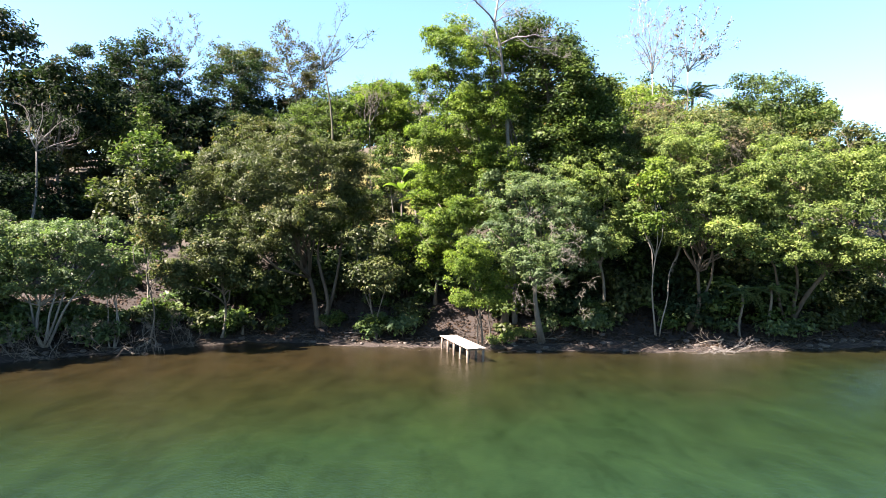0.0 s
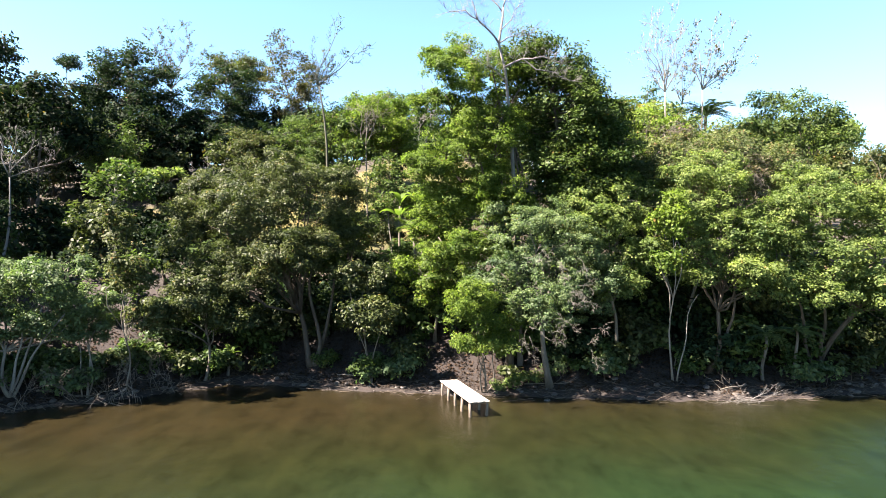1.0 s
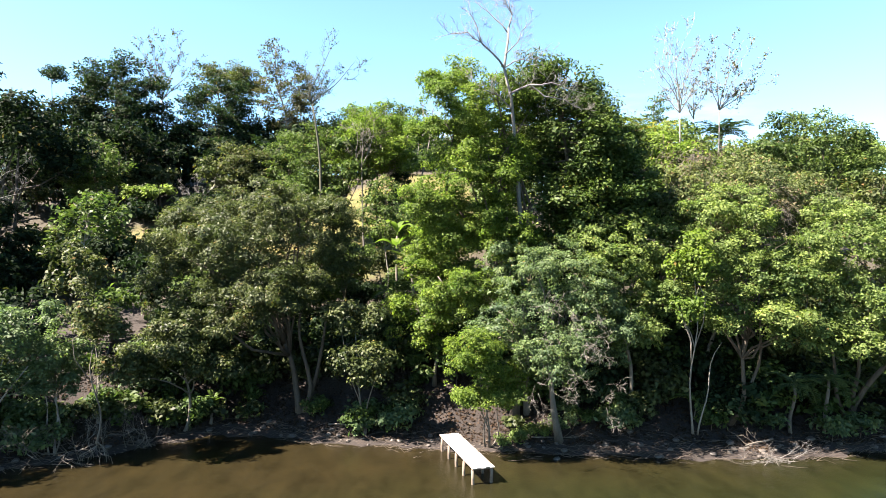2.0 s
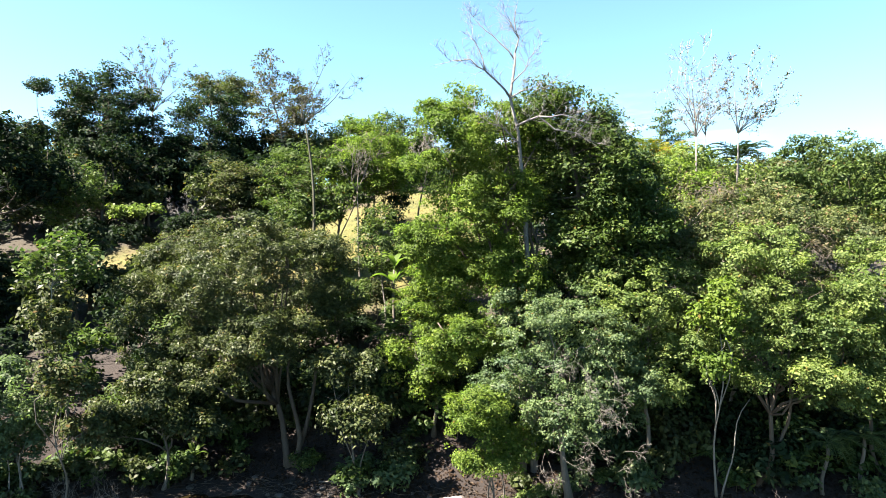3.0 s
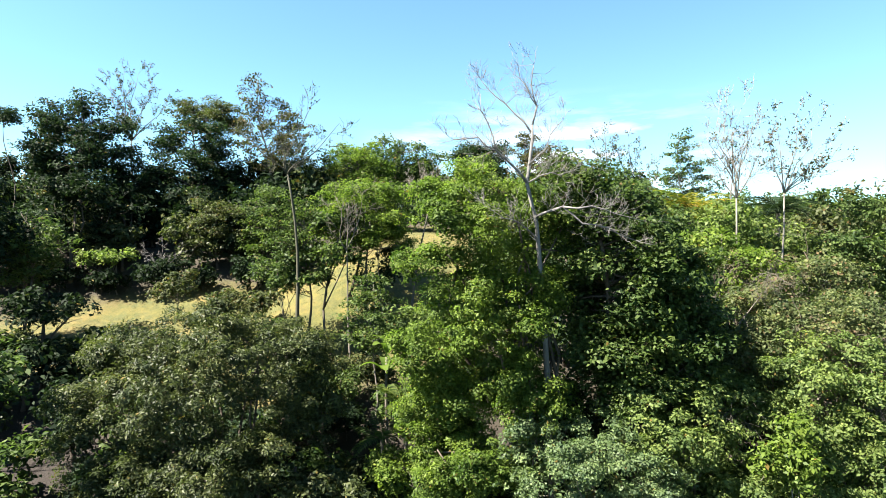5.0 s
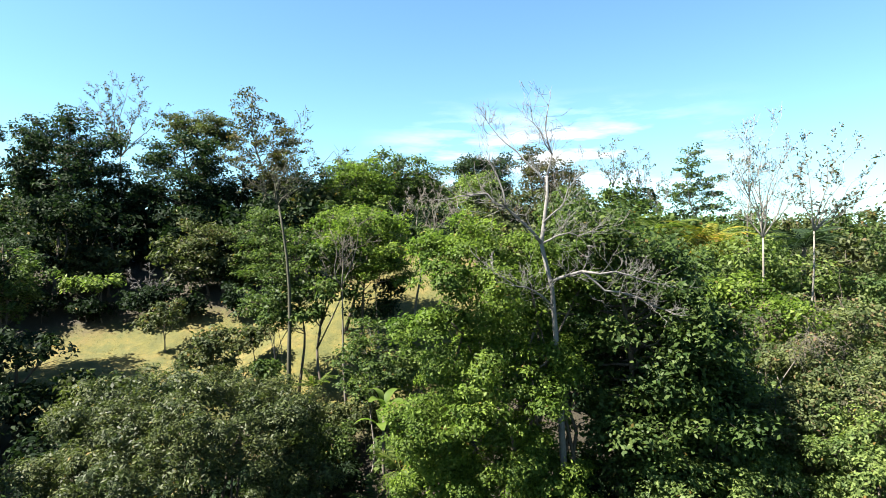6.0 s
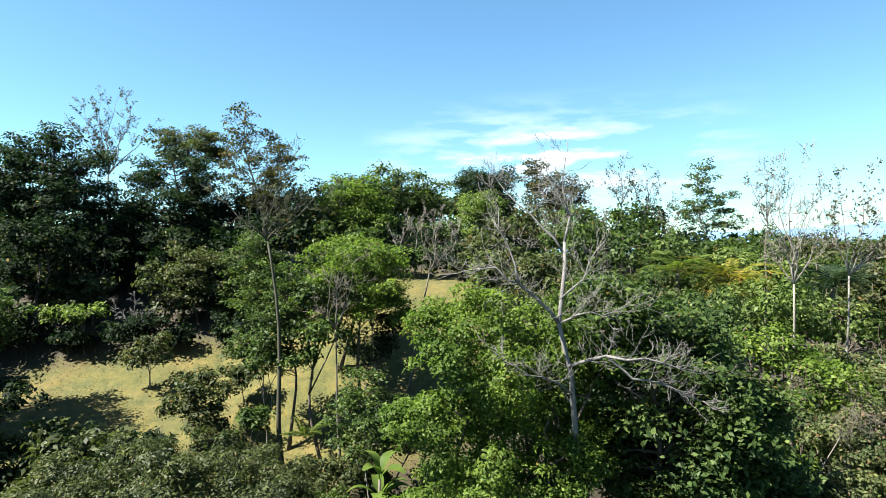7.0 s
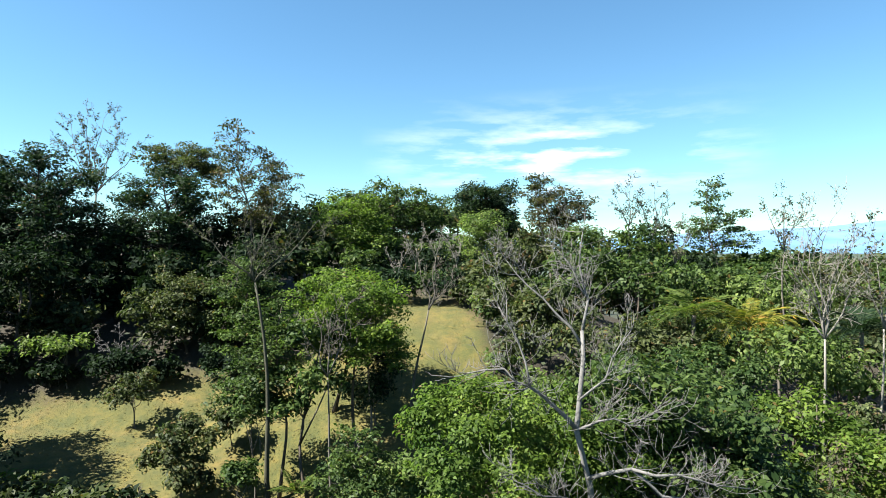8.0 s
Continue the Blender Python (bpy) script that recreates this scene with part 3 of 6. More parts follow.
def banana_leaf_mesh(length=2.0, width=0.5):
    v, f = [], []
    n = 9
    for i in range(n):
        u = i / (n - 1)
        w = width * 0.5 * (math.sin(math.pi * (0.06 + 0.9 * u)) ** 0.6) if u > 0.14 else 0.03
        x, z = length * u * (1 - 0.25 * u), length * (0.75 * u - 0.75 * u * u)
        v += [(x, -w, z + 0.2 * w), (x, 0, z - 0.05 * w), (x, w, z + 0.2 * w)]
        if i:
            k = 3 * i
            f += [(k - 3, k - 2, k + 1, k), (k - 2, k - 1, k + 2, k + 1)]
    me = bpy.data.meshes.new("leaf")
    me.from_pydata(v, [], f)
    me.shade_smooth()
    return me


def banana(name, base, height, n=7, length=2.0, group="banana plants"):
    bx, by = base[:2]
    bz = base[2] if len(base) > 2 else float(ground_z(bx, by)) - 0.1
    ob = thing(name, (bx, by, bz), "banana plant with broad upright light green leaves", "banana plant", group)
    part("stem", Tubes().add(wobbly((0, 0, 0), (0.1, 0, height), 5, 0.01), taper(0.13, 0.07, 5), 9).mesh("stem"), BARK_GREY, ob)
    me = banana_leaf_mesh(length, 0.27 * length)
    me.materials.append(LEAF_BANANA)
    for i in range(n):
        lf = new("leaf", me)
        lf.parent = ob
        lf.location = (0.1, 0, height * (0.86 + 0.14 * (i % 2)))
        lf.rotation_euler = (rng.uniform(-0.3, 0.3), radians(-rng.uniform(5, 45)), i * 2.4)
    return ob

# ---- pier ----


def pier():
    m, n, l, p, out = material("weathered_pale_boards")
    a = noise_node(n, l, 1.4, 5, 0.65)
    b = noise_node(n, l, 14.0, 4, 0.7, (4, 0.4, 1))
    c = mix_node(n, l, 0.35, ramp_node(n, l, a, [(0.3, (0.135, 0.115, 0.095)), (0.45, (0.245, 0.222, 0.192)), (0.7, (0.315, 0.297, 0.270))]),
                 ramp_node(n, l, b, [(0.3, (0.150, 0.130, 0.108)), (0.7, (0.320, 0.300, 0.270))]))
    l.new(c, p.inputs["Base Color"])
    p.inputs["Roughness"].default_value = 0.8
    bump_node(n, l, b, 0.4, 0.02, p)
    post_mat = bark_material("weathered_posts", (0.045, 0.033, 0.024), (0.15, 0.118, 0.09), 5)
    # long axis runs from the bank out over the water
    ang = math.atan2(35.6 - 40.95, 1.98 - 0.33)
    ob = thing("pier", (1.98, 35.6, 0), "small pale weathered wooden pier on round posts", "pier")
    ob.rotation_euler = (0, 0, ang + math.pi / 2)
    ln, wd, zt = 5.6, 1.16, 0.86

    def box(x0, x1, y0, y1, z0, z1, bev=0.008):
        bm = bmesh.new()
        bmesh.ops.create_cube(bm, size=1, matrix=Matrix.LocRotScale(((x0 + x1) / 2, (y0 + y1) / 2, (z0 + z1) / 2), None, (x1 - x0, y1 - y0, z1 - z0)))
        bmesh.ops.bevel(bm, geom=bm.edges[:], offset=bev, segments=1, affect="EDGES")
        me = bpy.data.meshes.new("board")
        bm.to_mesh(me)
        bm.free()
        return me
    nb = 5
    for i in range(nb):
        x0 = -wd / 2 + wd * i / nb
        j = 0.05 * math.sin(i * 2.7)
        part("board", box(x0 + 0.004, x0 + wd / nb - 0.004, j - 0.05, ln + 0.6 * j, zt - 0.045 + 0.004 * (i % 2), zt + 0.004 * (i % 2)), m, ob)
    for k in range(5):
        y = 0.16 + k * (ln - 0.5) / 4
        part("crossbeam", box(-wd / 2 + 0.03, wd / 2 - 0.03, y - 0.05, y + 0.05, zt - 0.15, zt - 0.047), post_mat, ob)
        for s in (-1, 1):
            x = s * (wd / 2 - 0.1)
            part("post", Tubes().add(wobbly((x, y, -1.2), (x + 0.03 * s, y, zt - 0.15), 4, 0.01), [0.085, 0.085, 0.08, 0.08, 0.075], 10).mesh("post"), post_mat, ob)


pier()

# ---- trees on the shore ----
tree("mango_tree", "large dense dark green mango tree leaning over the bank", (-9.4, 45.4),
     [(-12.0, 46.8, 12.3, 6.4, 4.8, 4.6), (-16.4, 44.6, 9.6, 3.6, 3.0, 3.8), (-7.5, 46.8, 11.2, 2.9, 3.0, 3.9), (-13.2, 42.4, 7.6, 3.4, 2.6, 2.8), (-9.8, 42.8, 8.8, 2.8, 2.6, 2.6), (-12.2, 44.2, 11.2, 4.6, 3.2, 3.4), (-15.4, 46.4, 12.6, 3.4, 3.0, 3.0), (-9.4, 45.6, 13.6, 3.2, 3.0, 2.6)],
     0.21, 2.0, 0.55, LEAF_MANGO, BARK_DARK, 0.24, lean=(-11.4, 46.2, 9), gap=0.12, aspect=0.36, stem_tips=[(-9.0, 45.8, 8.6), (-7.6, 45.6, 8)])
tree("big_tree", "tall spreading tree with dense bright green foliage over the shore", (4.4, 43.4),
     [(1.6, 41.9, 20.6, 2.9, 2.7, 2.7), (0.5, 42.3, 21.4, 2.2, 2.0, 1.8), (1.0, 42.2, 16.7, 2.8, 2.8, 3.2), (0.2, 43.2, 12.6, 2.6, 2.4, 3.4), (3.6, 43.2, 17.5, 2.6, 2.2, 3.0), (3.4, 43.0, 12.8, 2.8, 2.0, 3.2), (3.4, 40.9, 16.2, 1.7, 1.3, 2.6), (2.4, 42.4, 9.2, 2.5, 2.0, 2.6), (0.0, 43.4, 8.6, 2.0, 1.8, 2.4), (3.6, 41.2, 12.4, 2.0, 1.3, 2.6), (-0.6, 41.6, 18.4, 1.6, 1.5, 1.4), (-1.0, 42.4, 14.4, 1.5, 1.4, 1.6), (5.4, 42.2, 20.2, 1.7, 1.4, 1.5), (4.0, 42.8, 20.2, 2.2, 1.9, 2.4)],
     0.175, 1.45, 0.5, LEAF_BRIGHT, BARK_DARK, 0.26, lean=(3.0, 42.8, 17), aspect=0.46)
airy_tree("broadleaf_tree", "tall dark green broadleaf tree with an open shaded crown", (8.2, 43.2),
          [(23.2, 5.2, 7.4), (22.2, 4.6, 8.7), (20.8, 4.6, 10.5), (19.1, 4.6, 12.3), (17.1, 4.8, 13.2), (15.0, 5.0, 13.2), (12.3, 5.8, 12.2)], 3.2, 0.24, LEAF_MID, BARK_DARK, 0.3, 90, 0.85, 0.5, 0.9)
# dark fill: its leaves stand in for the shadowed hollow behind the crowns
tree("shade_tree", "dark-leaved tree added in place of the shaded hollow behind the tall trees", (10.4, 48.0), [(9.0, 47.4, 16.6, 4.2, 2.4, 4.3), (12.6, 47.2, 14.8, 3.2, 2.2, 3.8)], 0.32, 0.9, 0.8, LEAF_DEEP, BARK_DARK, 0.22)
grey = tree("grey_leaf_tree", "grey-green small-leaved tree with dead twigs hanging over the shore", (6.8, 41.2),
     [(6.0, 39.6, 9.2, 3.5, 2.9, 3.2), (4.6, 40.6, 10.4, 2.3, 2.0, 2.0), (8.6, 39.6, 7.2, 2.4, 2.2, 2.8), (3.5, 40.2, 7.2, 2.0, 1.8, 2.4), (6.2, 38.5, 5.8, 2.3, 1.7, 2.0)],
     0.14, 1.15, 0.34, LEAF_GREY, BARK_GREY, 0.2, gap=0.15, stem_tips=[(5.2, 40.2, 7.5)])
for k in range(24):
    sx, sz = rng.uniform(4.4, 8.6), rng.uniform(3.6, 9.6)
    tb = Tubes()
    bare_branches(tb, Vector((sx - 6.8, -4.0 - rng.uniform(0, 0.6), sz - float(ground_z(6.8, 41.2)))), Vector((rng.normal(0.2, 0.8), -0.5, rng.normal(-0.2, 0.6))), rng.uniform(0.4, 0.9), 0.008, 3, 0.55, 0.04, 0.0, 0.004)
    part("dead_bough", tb.mesh("dead_bough"), BARK_WHITE, grey, "leafless grey twiggy bough")
tree("shore_bush", "bright light green bush beside the pier", (2.7, 40.9), [(2.0, 38.9, 5.4, 2.2, 1.8, 2.3), (2.2, 39.0, 3.5, 1.6, 1.3, 1.4), (3.7, 39.9, 3.9, 1.4, 1.2, 1.5)],
     0.15, 1.4, 0.42, LEAF_BRIGHT, BARK_GREY, 0.07, category="bush", gap=0.2, stem_tips=[(1.6, 39.4, 4), (2.4, 39.2, 4.2), (3.2, 39.8, 3.6)])
tree("mangrove", "grey-green mangrove with pale leaning stems at the waterline", (-25.3, 38.0),
     [(-26.0, 38.0, 6.8, 2.7, 2.2, 2.4), (-23.0, 38.2, 7.1, 2.5, 2.2, 2.3), (-26.9, 37.2, 4.9, 1.8, 1.6, 1.5), (-29.5, 38.0, 7.0, 2.5, 2.2, 2.4), (-24.0, 37.8, 4.6, 1.7, 1.3, 1.2), (-28.4, 37.4, 4.2, 2.2, 1.6, 1.3), (-26.4, 37.0, 4.2, 1.8, 1.4, 1.0), (-22.6, 38.2, 4.6, 1.8, 1.4, 1.1), (-21.4, 39.6, 4.2, 1.9, 1.4, 1.3)],
     0.18, 1.25, 0.5, LEAF_GREY, BARK_WHITE, 0.13, stem_tips=[(-22.0, 37.8, 5.4), (-23.2, 37.6, 5.8), (-27, 37.4, 5.2), (-24.2, 37.4, 4.6)])
# unseen to the left; added so that its shadow falls on the water
tree("mangrove", "dark mangrove added out of view, leaning over the water to shade it", (-31.5, 37.2), [(-31.5, 36.6, 5.6, 2.8, 2.2, 2.4), (-35.0, 36.2, 6.4, 2.8, 2.4, 2.6), (-33.0, 38.4, 8.6, 3.0, 2.4, 2.4), (-31.6, 37.0, 3.2, 2.2, 1.5, 1.4)],
     0.24, 1.1, 0.6, LEAF_GREY, BARK_WHITE, 0.12, stem_tips=[(-29.5, 36.4, 5)])
tree("mangrove", "grey-green mangrove with thin pale stems", (-21.5, 39.2), [(-21.4, 39.4, 5.8, 1.9, 1.7, 1.6)], 0.17, 1.1, 0.55, LEAF_GREY, BARK_WHITE, 0.07,
     stem_tips=[(-22.4, 38.8, 5), (-20.6, 39.0, 4.8)])
for x, y in ((-33.0, 33.4), (-30.6, 34.2), (-28.2, 35.2), (-26.2, 36.0), (-24.2, 36.8), (-22.0, 38.4), (-19.8, 39.4), (-17.6, 40.8)):
    z = max(0.0, float(ground_z(x, y)))
    tangle = thing("twiggy_branches", (x, y, z), "tangle of leafless grey twigs low over the waterline", "branches", "twiggy branches along the shore")
    for k in range(5):
        t = Tubes()
        bare_branches(t, Vector((rng.uniform(-0.8, 0.8), rng.uniform(-0.2, 0.4), 0.0)), Vector((rng.normal(0, 0.7), -0.35, rng.uniform(0.3, 1.1))), rng.uniform(1.0, 1.8), 0.026, 3, 0.5, 0.03, 0.05)
        part("branch", t.mesh("branch"), BARK_WHITE if k % 2 else BARK_GREY, tangle)
slim = tree("slender_tree", "slender yellow-green tree standing on thin prop roots", (-18.9, 38.7, 1.0),
     [(-18.9, 37.9, 10.3, 1.1, 1.1, 1.8), (-18.4, 38.0, 7.6, 1.7, 1.5, 2.0), (-17.7, 38.6, 4.9, 1.2, 1.1, 1.2)],
     0.22, 1.2, 0.55, LEAF_OLIVE, BARK_GREY, 0.06)
for k in range(11):
    a = k * 0.57
    part("prop_root", Tubes().add([(0.02, 0, 0.15 - 0.05 * k), ((0.3 + 0.02 * k) * math.cos(a), 0.3 * math.sin(a), -0.15 - 0.04 * k), ((0.5 + 0.06 * k) * math.cos(a), 0.5 * math.sin(a), -0.6), ((0.6 + 0.08 * k) * math.cos(a), 0.6 * math.sin(a), -1.3)],
                                  [0.022, 0.02, 0.016, 0.012], 5).mesh("prop_root"), BARK_GREY, slim)
tree("shore_tree", "low dark glossy tree under the mango crown", (-16.0, 43.2), [(-15.4, 41.6, 6.0, 2.6, 2.0, 2.2), (-13.6, 41.4, 4.7, 1.8, 1.4, 1.3), (-17.4, 40.8, 4.8, 1.6, 1.3, 1.4)], 0.2, 1.4, 0.6, LEAF_MANGO, BARK_GREY, 0.12)
tree("shrub", "dark glossy shrub on the shaded bank", (-4.8, 42.6), [(-4.6, 41.7, 4.8, 2.4, 1.6, 1.7), (-5.6, 43.6, 7.2, 2.2, 1.8, 1.9)], 0.24, 1.1, 0.6, LEAF_MANGO, BARK_GREY, 0.09,
     category="shrub", stem_tips=[(-5.6, 42.0, 4), (-4.0, 41.8, 4)])
tree("vine_tree", "bright green tree hung with leafy vines", (-0.6, 46.0), [(-0.3, 45.4, 10.0, 2.3, 2.0, 3.4), (-1.0, 44.6, 6.8, 2.0, 1.8, 2.3), (-2.4, 45.5, 7.4, 1.6, 1.6, 2.2)], 0.21, 1.25, 0.6, LEAF_BRIGHT, BARK_GREY, 0.14)
tree("shore_tree", "light green leafy tree over the dark bank", (11.4, 42.4), [(9.9, 41.1, 11.4, 3.1, 2.6, 2.6), (12.2, 40.6, 8.8, 2.6, 2.1, 2.6), (10.6, 40.0, 7.0, 2.2, 1.7, 2.0), (12.6, 42.4, 11.8, 2.4, 2.0, 2.4)], 0.18, 1.25, 0.4, LEAF_YELLOW, BARK_GREY, 0.15, gap=0.15)
tree("slender_tree", "thin-stemmed tree with a narrow yellow-green crown", (14.6, 41.1), [(13.6, 38.5, 11.0, 1.2, 1.1, 2.0), (13.1, 38.2, 8.4, 1.0, 0.9, 1.3)], 0.24, 1.2, 0.55, LEAF_BRIGHT, BARK_WHITE, 0.07,
     stem_tips=[(15.6, 39.6, 6.4)])
tree("yellow_green_tree", "broad yellow-green tree arching over the water", (17.2, 42.2),
     [(16.6, 41.0, 13.6, 2.9, 2.5, 2.0), (18.0, 39.8, 10.2, 3.4, 2.4, 2.4), (15.4, 40.8, 11.3, 2.0, 2.0, 2.2), (19.4, 39.2, 7.4, 2.2, 1.7, 1.7), (16.0, 39.4, 7.8, 1.7, 1.4, 1.5), (18.2, 38.4, 8.0, 2.0, 1.4, 1.2), (16.6, 40.0, 9.6, 2.6, 2.0, 2.2), (20.6, 40.4, 9.2, 2.4, 2.0, 2.4)], 0.175, 1.15, 0.38, LEAF_YELLOW, BARK_DARK, 0.17, gap=0.15, stem_tips=[(18.4, 40.6, 8.5)])
tree("yellow_green_tree", "broad olive-green tree arching over the water", (25.0, 43.2),
     [(24.4, 41.2, 12.2, 4.0, 2.7, 2.6), (24.2, 39.7, 8.7, 3.8, 2.4, 2.4), (28.6, 39.9, 10.3, 3.4, 2.8, 3.6), (21.0, 40.6, 10.6, 2.3, 2.2, 2.8), (27.1, 39.5, 6.2, 2.8, 1.9, 1.8), (22.2, 39.0, 6.6, 2.2, 1.7, 1.6), (25.8, 38.4, 6.8, 2.4, 1.7, 1.4), (30.2, 39.5, 5.6, 2.4, 1.7, 1.7)], 0.185, 1.1, 0.38, LEAF_YELLOW, BARK_DARK, 0.2, gap=0.15,
     stem_tips=[(23.0, 40.6, 7.5), (21.8, 40.8, 6.6)])
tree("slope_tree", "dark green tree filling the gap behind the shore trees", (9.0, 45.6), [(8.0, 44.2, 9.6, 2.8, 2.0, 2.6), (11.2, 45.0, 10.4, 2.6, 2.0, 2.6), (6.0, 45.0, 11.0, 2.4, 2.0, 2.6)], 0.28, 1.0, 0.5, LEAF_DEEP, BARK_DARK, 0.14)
tree("vine_hung_tree", "pale yellow-green tree overgrown with dry vines", (17.0, 45.6),
     [(14.8, 43.6, 14.4, 2.2, 1.9, 1.8), (18.8, 44.2, 15.6, 2.7, 2.1, 2.0), (22.6, 44.4, 14.6, 2.6, 2.0, 2.0), (16.8, 46.4, 16.4, 2.2, 2.0, 1.6), (14.6, 44.6, 12.0, 2.4, 1.8, 2.4), (19.4, 44.4, 12.6, 2.8, 2.0, 2.4)], 0.19, 1.15, 0.4, LEAF_PALE, BARK_GREY, 0.16, gap=0.2)
airy_tree("umbrella_leaf_tree", "thin pale-stemmed tree with a flat crown of large leaves", (-20.6, 41.8), [(14.9, -22.0, -20.0), (14.2, -23.2, -18.8), (13.2, -23.0, -18.9), (12.4, -22.2, -19.4)], 1.9, 0.34, LEAF_MID, BARK_WHITE, 0.10, 20, 0.5, 0.32, 0.75, start=0.72)

# mostly unseen trees, added to shade the water and fill its reflections
for x, y, h, mat in ((36.5, 44.5, 12.5, LEAF_YELLOW), (41.0, 45.5, 15.0, LEAF_MID), (46.0, 46.5, 15.5, LEAF_OLIVE), (51.5, 47.5, 16.5, LEAF_MID), (35.0, 47.5, 15.5, LEAF_MID),
                     (-31.6, 34.6, 12.6, LEAF_GREY), (-36.8, 34.4, 13.5, LEAF_DEEP), (-41.5, 35.0, 14.5, LEAF_DEEP), (-47.0, 36.0, 14.5, LEAF_DEEP)):
    tree("shore_tree", "leafy tree added along the shore, mostly out of view, for the water's shade and reflections", (x, y), [(x, y - 1.0, h - 2.6, 3.4, 2.8, 2.8), (x + 0.8, y - 2.4, h - 6.2, 2.8, 2.0, 2.4)], 0.34, 1.1, 0.7, mat, BARK_DARK, 0.18,
         group="trees along the shore")

